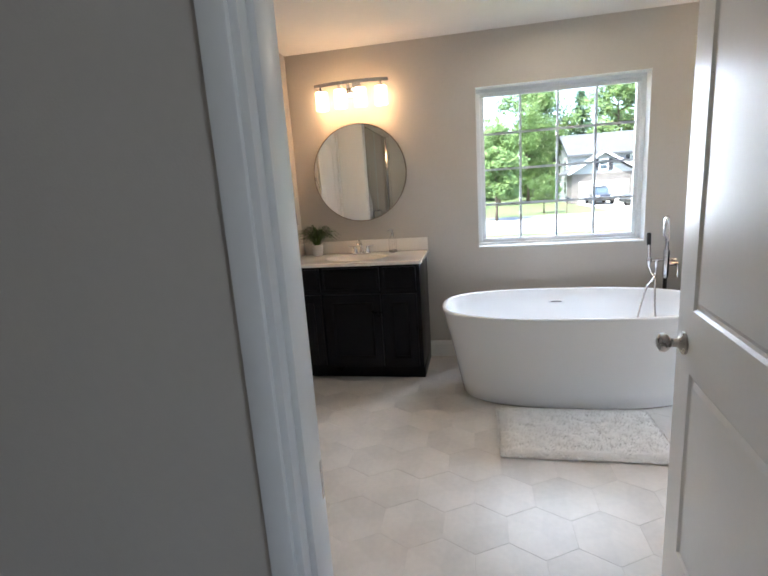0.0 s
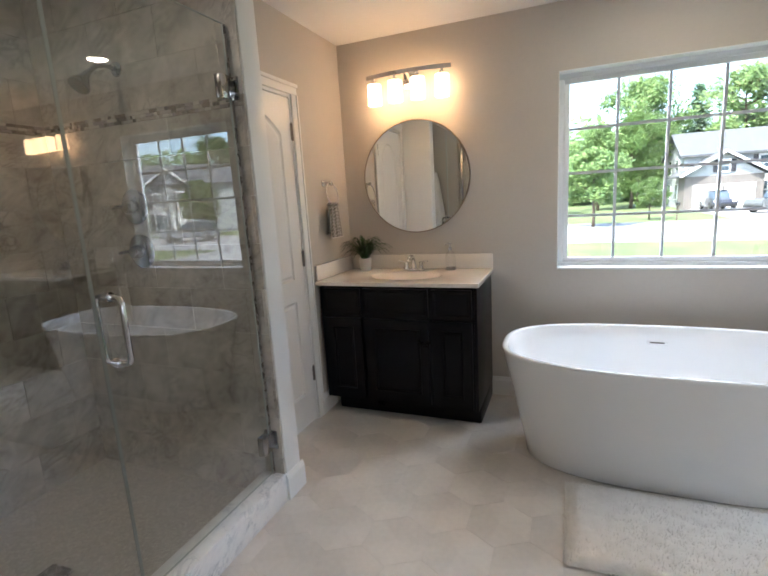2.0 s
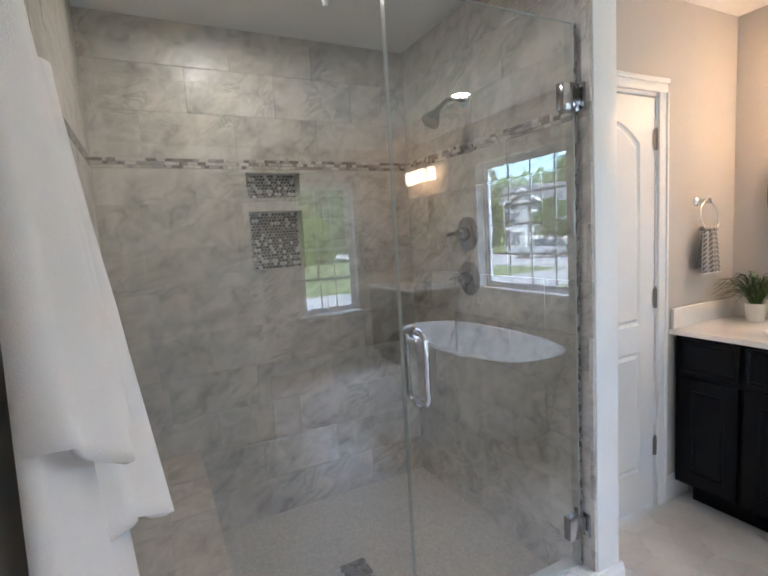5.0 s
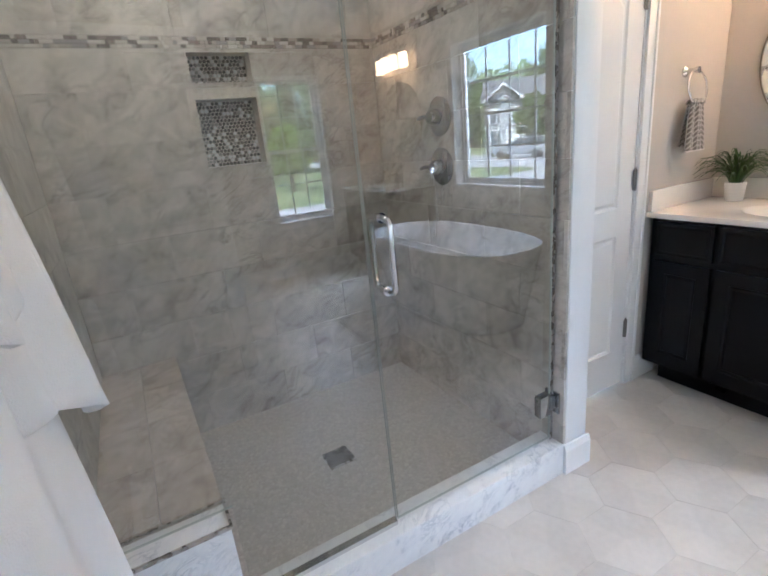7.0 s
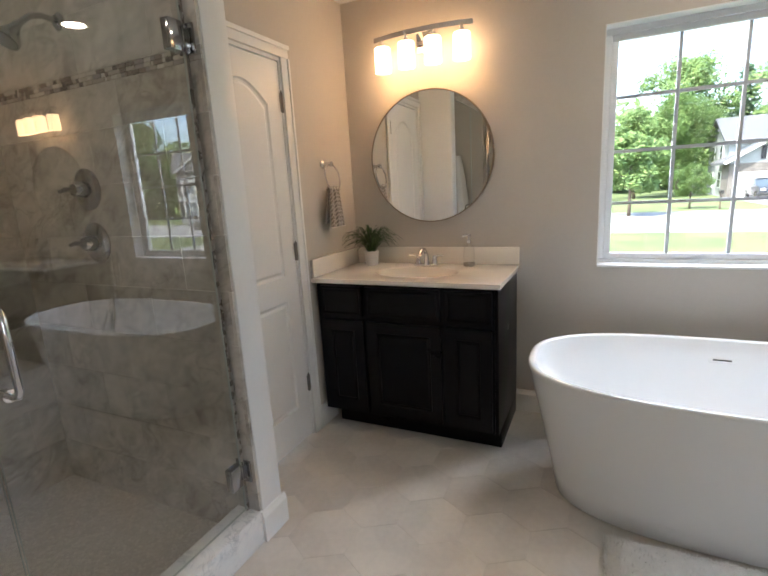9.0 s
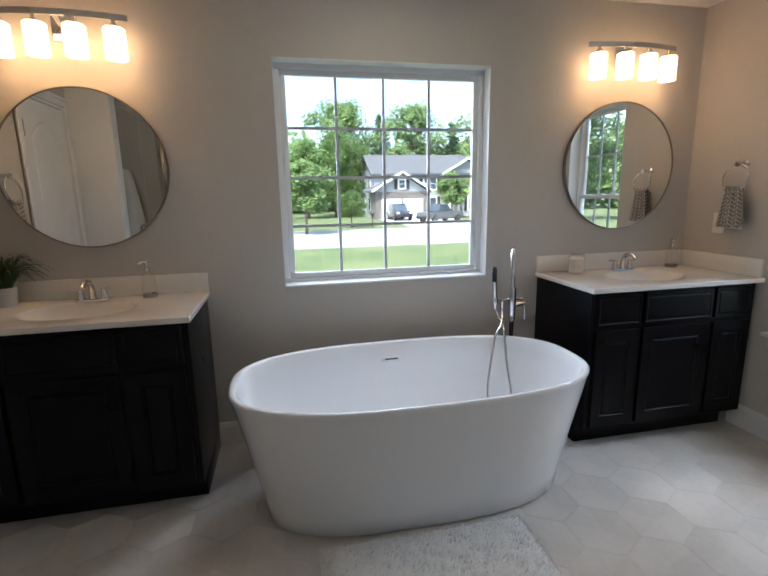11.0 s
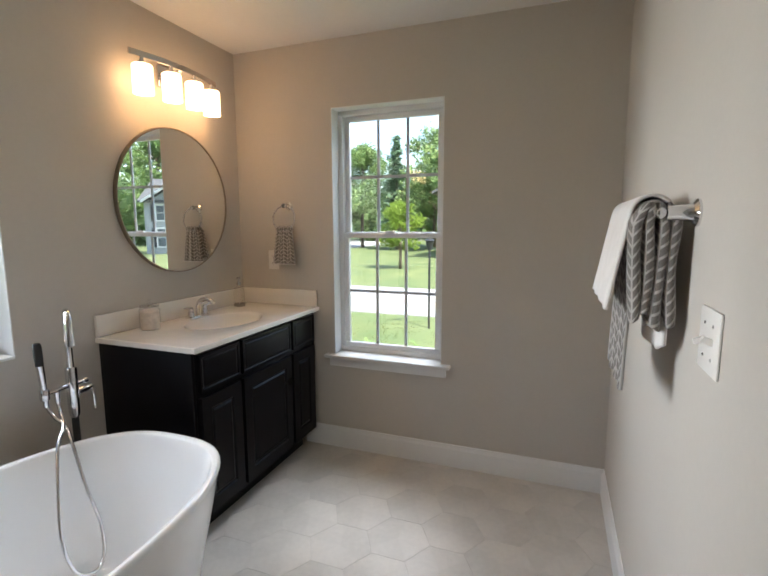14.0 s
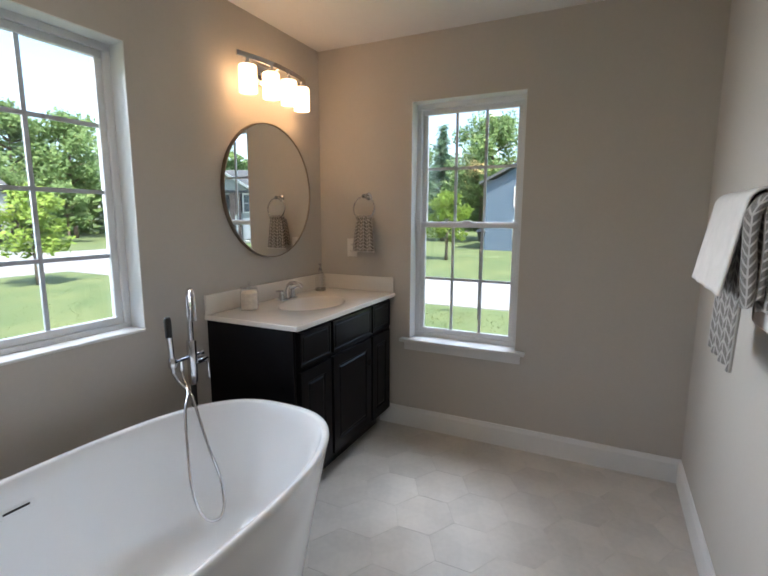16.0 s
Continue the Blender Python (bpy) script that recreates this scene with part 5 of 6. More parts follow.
def grass_blades():
    rnd = random.Random(3)
    bm = bmesh.new()
    for i in range(14000):
        if i % 2:
            x, y = rnd.uniform(-3, 12), 5.0 + 18 * rnd.random() ** 1.5
        else:
            x, y = 4.5 + 7.5 * rnd.random() ** 1.3, rnd.uniform(-1, 12)
        a = rnd.uniform(0, 6.283)
        s, h = 0.010 + 0.012 * rnd.random(), rnd.uniform(0.02, 0.04)
        p = Vector((x, y, G - 0.005))
        d = Vector((math.cos(a) * s, math.sin(a) * s, 0))
        l = Vector((rnd.uniform(-0.05, 0.05), rnd.uniform(-0.05, 0.05), h))
        bm.faces.new((bm.verts.new(p - d), bm.verts.new(p + d), bm.verts.new(p + l)))
    m = foliage_mat("grass_blades", [(0.13, 0.16, 0.05), (0.15, 0.17, 0.06), (0.11, 0.14, 0.04), (0.17, 0.18, 0.075)])
    tagged(finish("grass", bm, m), "short green grass blades on the lawn", "grass", kind="stuff")


grass_blades()


def house(name, at, rz, w, d, h, wall_m, low_m, garage, label):
    """Two storeys under a gabled roof; the front looks to -y. Garage wing with its own gable at the low-x end."""
    o = tagged(empty(name, (at[0], at[1], G)), label, "house")
    o.rotation_euler = (0, 0, radians(rz))
    boxes("wall", [((0, w), (0, d), (0, h))], wall_m, o)
    boxes("siding", [((-0.02, w + 0.02), (-0.03, 0.0), (0.25 * k, 0.25 * k + 0.235)) for k in range(int(h / 0.25))], wall_m, o)

    def gable(x0, x1, y0, y1, z, rise, along='x', ov=0.45, nm="roof"):
        bm = bmesh.new()
        if along == 'x':
            ym = (y0 + y1) / 2
            prof = [(y0 - ov, z - 0.15), (ym, z + rise), (y1 + ov, z - 0.15), (y1 + ov, z - 0.35), (ym, z + rise - 0.22), (y0 - ov, z - 0.35)]
            A = [bm.verts.new((x0 - ov, a, b)) for a, b in prof]; B = [bm.verts.new((x1 + ov, a, b)) for a, b in prof]
        else:
            xm = (x0 + x1) / 2
            prof = [(x0 - ov, z - 0.15), (xm, z + rise), (x1 + ov, z - 0.15), (x1 + ov, z - 0.35), (xm, z + rise - 0.22), (x0 - ov, z - 0.35)]
            A = [bm.verts.new((a, y0 - ov, b)) for a, b in prof]; B = [bm.verts.new((a, y1, b)) for a, b in prof]
        for j in range(6):
            bm.faces.new((A[j], A[(j + 1) % 6], B[(j + 1) % 6], B[j]))
        for R in (A, B):
            bm.faces.new((R[0], R[1], R[4], R[5])); bm.faces.new((R[1], R[2], R[3], R[4]))
        finish(nm, bm, M_ROOF, o)
        bm = bmesh.new()
        if along == 'x':
            for x in (x0 + 0.05, x1 - 0.05):
                if len(bm.faces):
                    finish("gable", bm, wall_m, o)
                    bm = bmesh.new()
                bm.faces.new([bm.verts.new(q) for q in ((x, y0, z - 0.3), (x, y1, z - 0.3), (x, (y0 + y1) / 2, z + rise - 0.25))])
        else:
            bm.faces.new([bm.verts.new(q) for q in ((x0, y0 + 0.02, z - 0.3), (x1, y0 + 0.02, z - 0.3), ((x0 + x1) / 2, y0 + 0.02, z + rise - 0.25))])
        finish("gable", bm, wall_m, o)
        if along == 'y':
            bm = bmesh.new()
            xm = (x0 + x1) / 2
            for s in (-1, 1):
                e = x0 - ov if s < 0 else x1 + ov
                add_tube(bm, [(e, y0 - ov - 0.03, z - 0.27), (xm, y0 - ov - 0.03, z + rise - 0.1)], 0.14, 4)
            finish("rake_trim", bm, M_WHITE, o)

    def win(x, z, ww=1.0, hh=1.4, y=-0.06, arched=False):
        wn_ = empty("window")
        wn_.parent = o
        boxes("frame", [((x - ww / 2 - 0.1, x + ww / 2 + 0.1), (y - 0.06, y + 0.05), (z - 0.1, z + hh + 0.14)), ], M_WHITE, wn_)
        n = 2 if ww > 0.8 else 1
        boxes("pane", [((x - ww / 2 + i * ww / n + 0.03, x - ww / 2 + (i + 1) * ww / n - 0.03), (y - 0.08, y - 0.061), (z + k * hh / 2 + 0.03, z + (k + 1) * hh / 2 - 0.03)) for i in range(n) for k in range(2)], M_WIN, wn_)
        for q in (x - ww / 2 - 0.5, x + ww / 2 + 0.13):
            boxes("shutter", [((q, q + 0.37), (y - 0.05, y + 0.03), (z - 0.08, z + hh + 0.1))], M_SHUT, wn_)
    gable(0, w, 0, d, h, 2.3)
    gw = 5.6 if garage else 0
    if garage:
        boxes("garage_wall", [((-0.4, gw), (-2.6, 0), (0, 3.0))], low_m, o)
        gable(-0.4, gw, -2.6, 3.0, 3.3, 1.9, 'y', nm="garage_roof")
        boxes("garage_door", [((0.3 + 2.45 * k, 2.55 + 2.45 * k), (-2.68, -2.6), (0.05 + 0.55 * r, 0.57 + 0.55 * r)) for k in range(2) for r in range(4)], M_WHITE, o)
        win((gw - 0.4) / 2, 3.35, 0.7, 0.9, -2.64)
    # front gable bay with stone, entry and windows
    bx0, bx1 = w * 0.60, w - 0.4
    boxes("stone_bay", [((bx0 + 1.1, bx0 + 2.1), (-0.30, 0.05), (0, h - 0.2))], low_m, o)
    gable(bx0 - 0.1, bx1, -0.30, d / 2, h, 1.6, 'y', nm="bay_roof")
    win(w * 0.47, 3.2, 1.5, 1.4); win(w * 0.47, 0.7, 1.5, 1.6)
    win(w * 0.86, 3.2, 1.5, 1.4); win(w * 0.86, 0.7, 1.5, 1.7)
    win(bx0 + 0.4, 3.0, 0.8, 1.7)
    boxes("entry_door", [((bx0 + 0.0, bx0 + 0.95), (-0.10, -0.03), (0.3, 2.4))], M_WHITE, o)
    for q in (bx0 - 0.4, bx0 + 1.2):
        boxes("porch_post", [((q, q + 0.2), (-1.3, -1.1), (0.2, 2.7))], M_WHITE, o)
    boxes("porch_slab", [((bx0 - 0.6, bx0 + 1.6), (-1.5, 0), (0, 0.2))], M_DRIVE, o)
    for yy in (d * 0.3, d * 0.7):
        for z in (0.9, 3.4):
            for xs, nm in ((-0.05, 0), (w + 0.05, 1)):
                boxes("side_window", [((xs - 0.04, xs + 0.04), (yy - 0.55, yy + 0.55), (z - 0.1, z + 1.5))], M_WHITE, o)
                boxes("side_pane", [((xs - 0.05, xs + 0.05), (yy - 0.45, yy + 0.45), (z + 0.02, z + 0.68)), ((xs - 0.05, xs + 0.05), (yy - 0.45, yy + 0.45), (z + 0.74, z + 1.4))], M_WIN, o)
    return o


house("house", (10.3, 54.0), 0, 14.2, 9, 5.2, M_SIDING, M_CSTONE, True, "grey-sided two-storey house with stone garage front")
house("house", (33.3, 45.2), -42, 9.5, 9, 5.8, M_SIDING, M_SIDING, False, "grey-sided two-storey house among trees")
house("house", (36, 1.6), 0, 10, 9, 5.4, M_BLUE, M_BLUE, False, "blue-grey sided two-storey house")
house("house", (40, -20), -120, 13, 9, 5.2, M_SIDING, M_BRICK, True, "grey-sided two-storey house with brick garage front")
struct(boxes("driveway", [((10.3, 15.4), (36.9, 51.4), (G - 0.1, G + 0.03))], M_DRIVE), "pale concrete driveway", "driveway")


def car(name, at, rz, paint, truck, label):
    """Body from a side outline, rounded, with glass house, wheels and lamps."""
    o = tagged(empty(name, (*at, G + 0.03)), label, "car")
    o.rotation_euler = (0, 0, radians(rz))
    m = mat(name + "_paint", paint, 0.25, vary=0.03, coat=0.6, spec=0.5)
    low = [(-2.3, 0.35), (-2.32, 0.80), (-2.2, 0.98), (-1.0, 1.05), (2.15, 1.02), (2.3, 0.85), (2.3, 0.35)]
    top = [(-0.95, 1.0), (-0.35, 1.62), (0.6, 1.66), (0.95, 1.0)] if truck else [(-1.0, 1.0), (-0.25, 1.60), (1.75, 1.62), (2.15, 1.0)]
    for nm, prof, hw, mm, bev in (("body", low, 0.90, m, 0.08), ("glasshouse", top, 0.76, M_WIN, 0.10)):
        bm = bmesh.new()
        A = [bm.verts.new((x, -hw, z)) for x, z in prof]; B = [bm.verts.new((x, hw, z)) for x, z in prof]
        for j in range(len(prof)):
            bm.faces.new((A[j], A[(j + 1) % len(prof)], B[(j + 1) % len(prof)], B[j]))
        bm.faces.new(A); bm.faces.new(B)
        bmesh.ops.bevel(bm, geom=list(bm.edges), offset=bev, segments=2, affect='EDGES')
        finish(nm, bm, mm, o, smooth=True, angle=35)
    rx = (-0.4, 0.62) if truck else (-0.28, 1.75)
    boxes("roof", [(rx, (-0.70, 0.70), (1.60, 1.68), 0.02)], m, o, bevel=0.02)
    for x in (-1.45, 1.45):
        for y in (-0.82, 0.82):
            wh = empty("wheel", (x, y, 0.36)); wh.parent = o
            lathe("tyre", [(0.2, -0.11), (0.34, -0.11), (0.37, -0.07), (0.37, 0.07), (0.34, 0.11), (0.2, 0.11)], (0, 0, 0), M_TYRE, wh, 20, 'y')
            lathe("rim", [(0.0, -0.10), (0.2, -0.115), (0.21, 0.115), (0.0, 0.10)], (0, 0, 0), M_NICKEL, wh, 14, 'y')
    boxes("headlamp", [((-2.36, -2.26), (-0.80, -0.50), (0.74, 0.90)), ((-2.36, -2.26), (0.50, 0.80), (0.74, 0.90))], M_WHITE, o, bevel=0.02)
    boxes("bumper", [((-2.38, -2.25), (-0.85, 0.85), (0.38, 0.60)), ((2.25, 2.36), (-0.85, 0.85), (0.40, 0.60))], M_BLACK, o, bevel=0.03)
    return o


car("suv", (12.0, 49.2), 90, (0.03, 0.035, 0.05), False, "dark blue parked car on the driveway")
car("pickup_truck", (14.6, 43.4), 205, (0.10, 0.105, 0.11), True, "dark grey pickup truck parked by the street")
car("grey_suv", (27.8, 31.6), 150, (0.22, 0.23, 0.25), False, "grey car parked along the street")

mb = tagged(empty("mailbox", (7.0, 38.2, G)), "black mailbox on a post by the street", "mailbox")
boxes("post", [((-0.05, 0.05), (-0.05, 0.05), (0, 1.0))], M_BARK, mb)
boxes("box", [((-0.12, 0.12), (-0.25, 0.25), (1.0, 1.25))], M_BLACK, mb, bevel=0.05)
for x in (21.4, 22.3):
    b_ = tagged(empty("trash_bin", (x, 50.5, G)), "dark wheeled trash bin by the house", "trash bin", "trash bins")
    boxes("body", [((-0.3, 0.3), (-0.3, 0.3), (0.06, 1.0))], M_BLACK, b_, bevel=0.05)
    boxes("lid", [((-0.33, 0.33), (-0.35, 0.33), (1.0, 1.08))], M_BLACK, b_, bevel=0.03)


def add_leaves(bm, rnd, c, r, n, s, flat=0.8):
    """A ragged clump of small leaf sprays round c."""
    for _ in range(n):
        v = Vector((rnd.gauss(0, 1), rnd.gauss(0, 1), rnd.gauss(0, 1))).normalized() * r * rnd.uniform(0.35, 1.08)
        v.z *= flat
        p = Vector(c) + v
        a = Vector((rnd.gauss(0, 1), rnd.gauss(0, 1), rnd.gauss(0, 0.7))).normalized()
        b = a.orthogonal().normalized()
        q = s * rnd.uniform(0.6, 1.4)
        bm.faces.new((bm.verts.new(p - a * q), bm.verts.new(p + b * q * 0.5), bm.verts.new(p + a * q), bm.verts.new(p - b * q * 0.5)))


def tree(name, seed, h, crown, n, s, leaf_m, label, bare=0.25):
    """Tapered trunk, limbs that end in clumps, and a crown with gaps."""
    rnd = random.Random(seed)
    o = tagged(empty(name, (0, 0, G)), label, "tree", "deciduous trees")
    bt, bl = bmesh.new(), bmesh.new()
    r0 = h * 0.018 + 0.03
    pts = [(rnd.uniform(-0.02, 0.02) * h * k / 6, rnd.uniform(-0.02, 0.02) * h * k / 6, h * 0.92 * k / 6) for k in range(7)]
    add_tube(bt, pts, [r0 * (1 - 0.13 * k) for k in range(7)], 7)
    for i in range(16):
        q = bare + (0.95 - bare) * (i + rnd.random()) / 16
        k = min(5, int(q / 0.92 * 6))
        base = Vector(pts[k]).lerp(Vector(pts[k + 1]), min(1, q / 0.92 * 6 - k))
        a = i * 2.4 + rnd.uniform(-0.4, 0.4)
        ln = crown * math.sin(math.pi * min(1, max(0.12, (q - bare) / (1 - bare) * 0.75 + 0.25))) * rnd.uniform(0.6, 1.05)
        tip = base + Vector((math.cos(a) * ln, math.sin(a) * ln, ln * rnd.uniform(0.15, 0.6)))
        mid = base.lerp(tip, 0.5) + Vector((0, 0, ln * 0.08))
        add_tube(bt, [base, mid, tip], [r0 * 0.4, r0 * 0.25, r0 * 0.08], 5)
        add_leaves(bl, rnd, tip, crown * rnd.uniform(0.28, 0.45), n // 26, s)
        add_leaves(bl, rnd, mid, crown * rnd.uniform(0.22, 0.36), n // 40, s)
    add_leaves(bl, rnd, (pts[-1][0], pts[-1][1], h * 0.93), crown * 0.35, n // 16, s)
    finish("trunk", bt, M_BARK, o, smooth=True)
    tagged(finish("crown", bl, leaf_m, o), kind="stuff")
    return o


def conifer(name, seed, h, w, label):
    rnd = random.Random(seed)
    o = tagged(empty(name, (0, 0, G)), label, "tree", "conifers")
    bt, bl = bmesh.new(), bmesh.new()
    add_tube(bt, [(0, 0, 0), (0, 0, h * 0.5), (0, 0, h)], [h * 0.016, h * 0.01, 0.02], 7)
    z = h * 0.12
    while z < h * 0.98:
        q = 1 - z / h
        nb = 7
        for i in range(nb):
            a = rnd.uniform(0, 6.283)
            ln = w * q ** 0.8 * rnd.uniform(0.65, 1.05) + 0.15
            tip = Vector((math.cos(a) * ln, math.sin(a) * ln, z - ln * 0.12))
            add_tube(bt, [(0, 0, z), tip], [0.03, 0.01], 4)
            for k in range(int(6 + ln * 7)):
                t = rnd.uniform(0.15, 1.05)
                p = Vector((0, 0, z)).lerp(tip, t) + Vector((rnd.gauss(0, 0.16), rnd.gauss(0, 0.16), rnd.gauss(-0.06, 0.10)))
                d = Vector((math.cos(a) + rnd.gauss(0, 0.5), math.sin(a) + rnd.gauss(0, 0.5), rnd.gauss(-0.2, 0.3))).normalized() * 0.30
                s = d.orthogonal().normalized() * 0.09
                bl.faces.new((bl.verts.new(p - d), bl.verts.new(p + s), bl.verts.new(p + d), bl.verts.new(p - s)))
        z += h * 0.026
    finish("trunk", bt, M_BARK, o, smooth=True)
    tagged(finish("needles", bl, M_PINE, o), kind="stuff")
    return o


t1 = tree("tree", 21, 12.5, 4.2, 9500, 0.19, M_LEAF, "tall leafy green deciduous tree at the wood's edge")
t2 = tree("tree", 22, 10.0, 3.8, 8600, 0.18, M_LEAF, "broad leafy green deciduous tree at the wood's edge")
t3 = tree("tree", 23, 5.0, 1.7, 6500, 0.13, M_LEAF, "young green maple tree on the lawn")
t4 = tree("tree", 24, 3.6, 1.3, 2200, 0.11, M_LEAFY, "young yellow-green tree on the lawn")
c1 = conifer("conifer", 31, 12.5, 3.0, "tall blue-green conifer at the wood's edge")
t1.matrix_basis = pose(3.0, 58, G)
t2.matrix_basis = pose(-2.5, 52, G)
t3.matrix_basis = pose(1.5, 34.0, G)
t4.matrix_basis = pose(9.6, 21.0, G)
c1.matrix_basis = pose(49, 18.5, G)
rnd = random.Random(8)
for x, y, src, s in [(8, 66, t1, 1.18), (14, 68, c1, 1.12), (19, 69, t1, 1.22), (24, 66, c1, 1.02), (29, 62, t2, 1.46), (33, 58, t1, 1.10), (-8, 54, t1, 0.72), (-14, 48, t2, 0.7), (6.5, 60, t2, 1.0),
                     (-20, 52, t1, 1.0), (50, 62, t1, 1.1), (31.5, 37.3, t3, 1.1), (26, 57, t2, 0.7), (18.4, 50.5, t3, 1.0), (27.0, 49, t3, 1.1), (44, 26, t2, 1.0), (48, 13, t1, 1.0), (52, 24, t1, 0.95), (50, 34, t1, 0.9),
                     (56, 16, t2, 1.1), (26.5, 10.6, t4, 1.10), (50, 4, t1, 1.0), (48, -8, t2, 1.1),
                     (52, -30, t1, 1.2), (44, -40, t1, 1.1), (30, -38, t2, 1.2), (24, 2, t3, 0.9), (60, 50, t1, 1.1), (66, 40, t2, 1.2), (-26, 44, t1, 1.0), (5.5, 39.5, t3, 0.6), (30, -14, t3, 1.0)]:
    copy_thing(src, pose(x, y, G, 0, 0, rnd.uniform(0, 360)) @ Matrix.Scale(s, 4))
t1.scale, t2.scale = (0.72,) * 3, (0.68,) * 3


def far_woods():
    """The belt of woodland that closes the view."""
    rnd = random.Random(17)
    bm = bmesh.new()
    for i in range(150):
        a = radians(-62 + 215 * i / 150 + rnd.uniform(-1, 1))
        r = rnd.uniform(72, 92)
        x, y = 5 + math.cos(a) * r, 5 + math.sin(a) * r
        h = rnd.uniform(7, 12)
        for k in range(5):
            add_leaves(bm, rnd, (x + rnd.uniform(-3, 3), y + rnd.uniform(-3, 3), G + h * (0.15 + 0.2 * k)), rnd.uniform(2.2, 3.8), 75, 0.75)
    tagged(finish("far_woods", bm, M_LEAF), "dense green woodland beyond the houses", "woods", kind="stuff")


far_woods()

fp = tagged(empty("garden_post", (11.19, 4.70, G)), "thin dark garden lamp post on the lawn", "lamp post")
tube("post", [(0, 0, 0), (0, 0, 2.0)], 0.03, M_BLACK, fp, 8)
lathe("lantern", [(0.0, 1.98), (0.07, 2.0), (0.10, 2.2), (0.13, 2.22), (0.0, 2.34)], (0, 0, 0), M_BLACK, fp, 10)
rnd = random.Random(41)
bm = bmesh.new()
for i in range(9):
    add_leaves(bm, rnd, (rnd.uniform(-0.45, 0.45), rnd.uniform(-0.45, 0.45), rnd.uniform(0.15, 0.7)), 0.28, 130, 0.05)
o = tagged(finish("shrub", bm, M_LEAF), "small green shrub on the lawn", "shrub")
o.location = (8.2, 6.9, G)
tagged(copy_thing(o, pose(6.6, 3.9, G)), "small green shrub on the lawn", "shrub")


# ---- tile pieces: shower walls, mosaic strip, niches, floor ----
def clip_rects(r, holes):
    """r minus the holes, as rectangles (a0, a1, b0, b1)."""
    out = [r]
    for h in holes:
        nxt = []
        for a0, a1, b0, b1 in out:
            if h[1] <= a0 or h[0] >= a1 or h[3] <= b0 or h[2] >= b1:
                nxt.append((a0, a1, b0, b1)); continue
            if b0 < h[2]: nxt.append((a0, a1, b0, h[2]))
            if b1 > h[3]: nxt.append((a0, a1, h[3], b1))
            m0, m1 = max(b0, h[2]), min(b1, h[3])
            if a0 < h[0]: nxt.append((a0, h[0], m0, m1))
            if a1 > h[1]: nxt.append((h[1], a1, m0, m1))
        out = nxt
    return out


STRIP = (1.795, 1.840)
NICHES = [(1.303, 1.572, 1.658, 1.779), (1.303, 1.572, 1.300, 1.591)]


def tiled(owner, axis, face, sign, a0, a1, holes):
    """Running-bond stone tiles on a wall; sign: the way that the face looks."""
    TW, TH = 0.405, 0.203
    rows = [(0.012 + TH * k, min(0.012 + TH * (k + 1), STRIP[0])) for k in range(9)]
    z = STRIP[1]
    while z < CEIL - 0.01:
        rows.append((z, min(z + TH, CEIL))); z += TH
    for k, (z0, z1) in enumerate(rows):
        if z1 - z0 < 0.01:
            continue
        x = a0 - (TW / 2 if k % 2 else 0.0)
        while x < a1:
            for p in clip_rects((max(x, a0), min(x + TW, a1), z0, z1), holes):
                if p[1] - p[0] < 0.008 or p[3] - p[2] < 0.008:
                    continue
                d = tuple(sorted((face - sign * 0.012, face + sign * random.uniform(-0.0004, 0.0004))))
                u = (p[0] + 0.0008, p[1] - 0.0008)
                zz = (p[2] + 0.0008, p[3] - 0.0008)
                boxes("tile", [((d, u, zz) if axis == 'x' else (u, d, zz))], M_STONE, owner)
            x += TW
    # mosaic strip
    bm = bmesh.new()
    rnd = random.Random(int(a0 * 100) + 7)
    for r in range(3):
        b0 = STRIP[0] + 0.015 * r
        x = a0
        while x < a1 - 0.004:
            ww = rnd.choice((0.014, 0.022, 0.034, 0.045))
            x1 = min(x + ww, a1)
            d = tuple(sorted((face - sign * 0.010, face + sign * rnd.uniform(-0.001, 0.0015))))
            u, zz = (x + 0.0008, x1 - 0.0008), (b0 + 0.0008, b0 + 0.0142)
            if x1 - x > 0.003:
                add_box(bm, *((d, u, zz) if axis == 'x' else (u, d, zz)))
            x = x1
    tagged(finish("mosaic_strip", bm, M_MOSAIC, owner), kind="stuff")


wt = struct(boxes("wall_tiled_back", [p for p in [((SHX - 0.11, SHX - 0.011), (SHS - 0.05, 1.29), (-0.1, TOP)), ((SHX - 0.11, SHX - 0.011), (1.585, SHN + 0.05), (-0.1, TOP)),
                                                  ((SHX - 0.11, SHX - 0.011), (1.29, 1.585), (-0.1, 1.288)), ((SHX - 0.11, SHX - 0.011), (1.29, 1.585), (1.603, 1.646)), ((SHX - 0.11, SHX - 0.011), (1.29, 1.585), (1.791, TOP))]], M_GROUT),
            "beige-grey stone tiled shower wall with mosaic strip and niches", "wall")
tiled(wt, 'x', SHX, 1, SHS, SHN, NICHES)
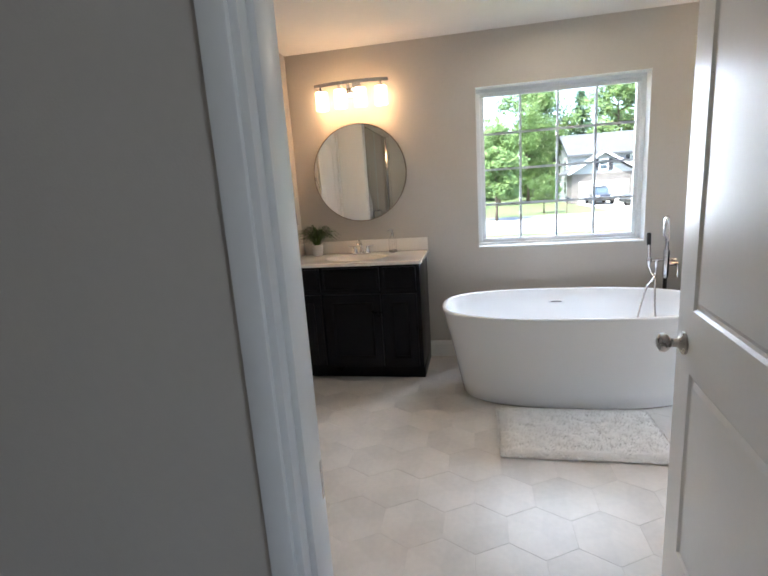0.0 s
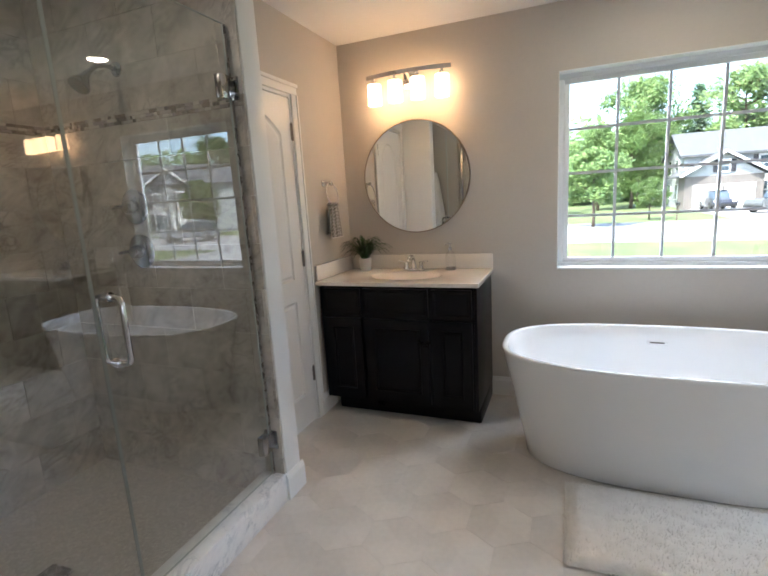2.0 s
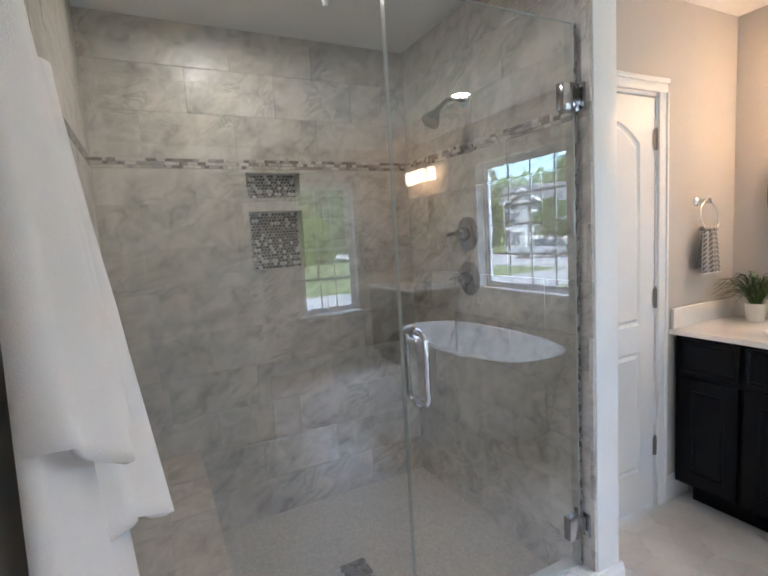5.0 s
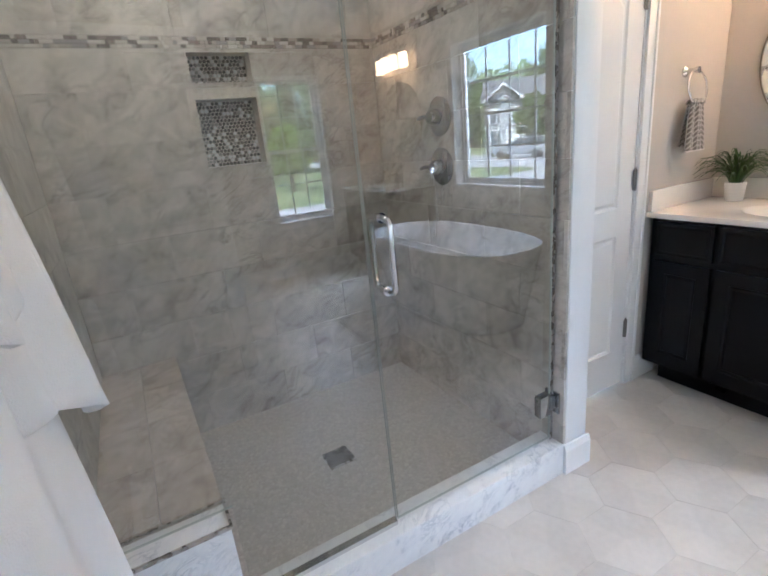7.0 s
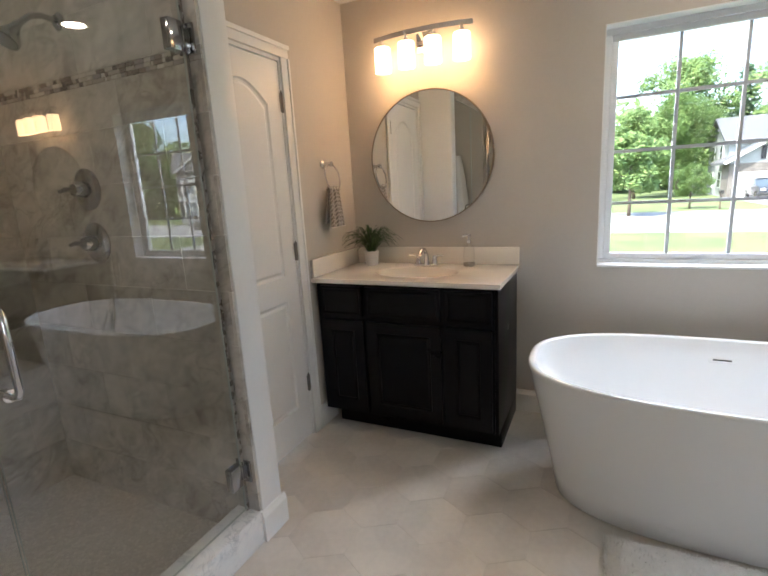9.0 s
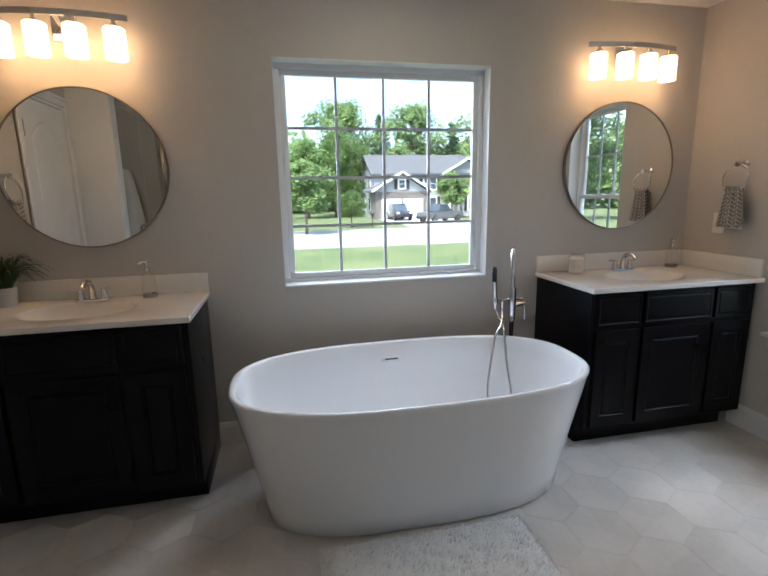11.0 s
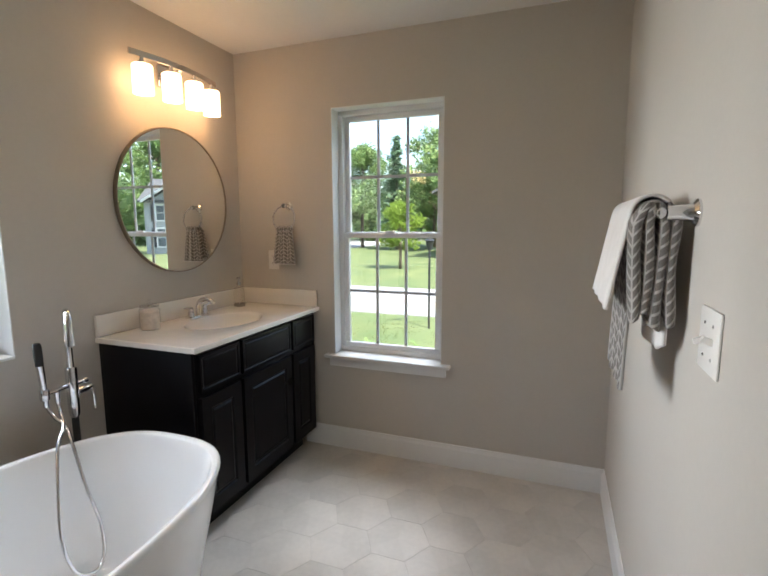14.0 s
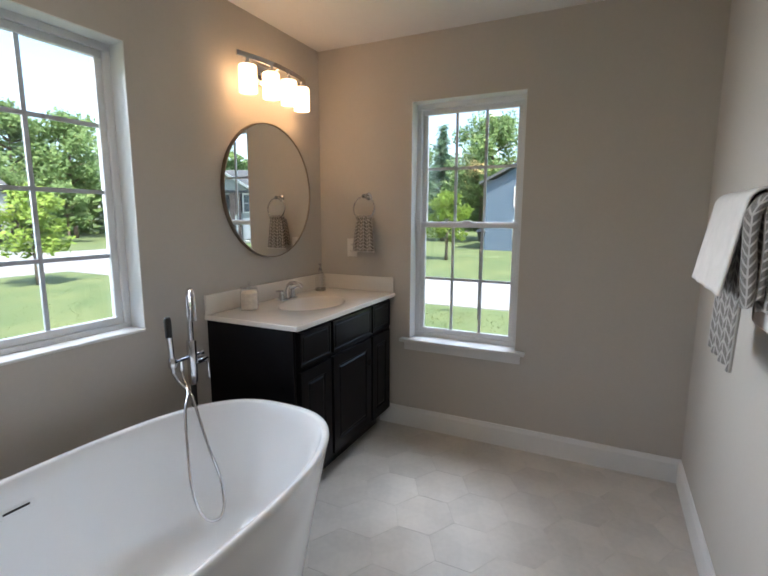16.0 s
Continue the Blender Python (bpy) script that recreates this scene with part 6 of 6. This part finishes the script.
for a0, a1, b0, b1 in NICHES:
    dp = SHX - 0.085
    boxes("niche_lining", [((dp, SHX - 0.0005), (a0 - 0.013, a0), (b0 - 0.012, b1 + 0.012)), ((dp, SHX - 0.0005), (a1, a1 + 0.013), (b0 - 0.012, b1 + 0.012)),
                           ((dp, SHX - 0.0005), (a0, a1), (b0 - 0.012, b0)), ((dp, SHX - 0.0005), (a0, a1), (b1, b1 + 0.012)), ((dp - 0.01, dp), (a0 - 0.013, a1 + 0.013), (b0 - 0.012, b1 + 0.012))], M_STONE, wt)
    bm = bmesh.new()
    rnd = random.Random(int(b0 * 1000))
    k = 0
    z = b0 + 0.009
    while z < b1 - 0.006:
        y = a0 + (0.009 if k % 2 else 0.017)
        while y < a1 - 0.006:
            add_lathe(bm, [(0.0078, 0.0), (0.0078, 0.003), (0.006, 0.0045 + rnd.uniform(0, 0.001)), (0.0, 0.005)], (dp, y, z), 7, 'x')
            y += 0.0172
        z += 0.0150
        k += 1
    tagged(finish("niche_mosaic", bm, M_NICHE, wt), "dark and pearl penny mosaic", kind="stuff")
wn2 = struct(boxes("wall_tiled_plumbing", [((SHX - 0.05, COLX - 0.03), (SHN + 0.0105, SHN + 0.0118), (0.0, CEIL))], M_GROUT), "beige-grey stone tiled shower wall with chrome controls", "wall")
tiled(wn2, 'y', SHN, -1, SHX, COLX - 0.004, [])
ws2 = struct(boxes("wall_tiled_bench", [((SHX - 0.05, COLX - 0.03), (SHS - 0.0118, SHS - 0.0105), (0.0, CEIL))], M_GROUT), "beige-grey stone tiled shower wall above the bench", "wall")
tiled(ws2, 'y', SHS, 1, SHX, COLX - 0.004, [])

# hexagon floor tiles, one mesh for all
HW = 0.257
HR = HW / math.sqrt(3)
bm = bmesh.new()
for rr, z in ((HR - 0.0005, -0.006), (HR - 0.0005, -0.0005), (HR - 0.0010, 0.0)):
    ring = [bm.verts.new((math.cos(radians(90 + 60 * k)) * rr, math.sin(radians(90 + 60 * k)) * rr, z)) for k in range(6)]
    if z > -0.006:
        for j in range(6):
            bm.faces.new((prev[j], prev[(j + 1) % 6], ring[(j + 1) % 6], ring[j]))
    prev = ring
bm.faces.new(prev)
hexa = finish("hex_tile", bm, M_TILE, floor)
hexa_me = hexa.data
first = True
for r in range(-6, 12):
    y = 1.675 + r * HW * math.sqrt(3) / 2
    for c in range(-9, 12):
        x = 0.137 + (c + (0.5 if r % 2 else 0)) * HW
        if not (WX - 0.1 < x < EX + 0.1 and DY0 + 0.02 < y < NY + 0.1):
            continue
        if (x < COLX - 0.08 and y < SHN + 0.05) or (x > VX + 0.1 and y < SY - 0.1) or (y < DY1 and not JX0 - 0.1 < x < JX1 + 0.1):
            continue
        ob = hexa if first else new("hex_tile", hexa_me)
        first = False
        ob.parent = floor
        ob.matrix_basis = pose(x, y, 0, random.uniform(-0.03, 0.03), random.uniform(-0.03, 0.03), 60 * random.randrange(6))
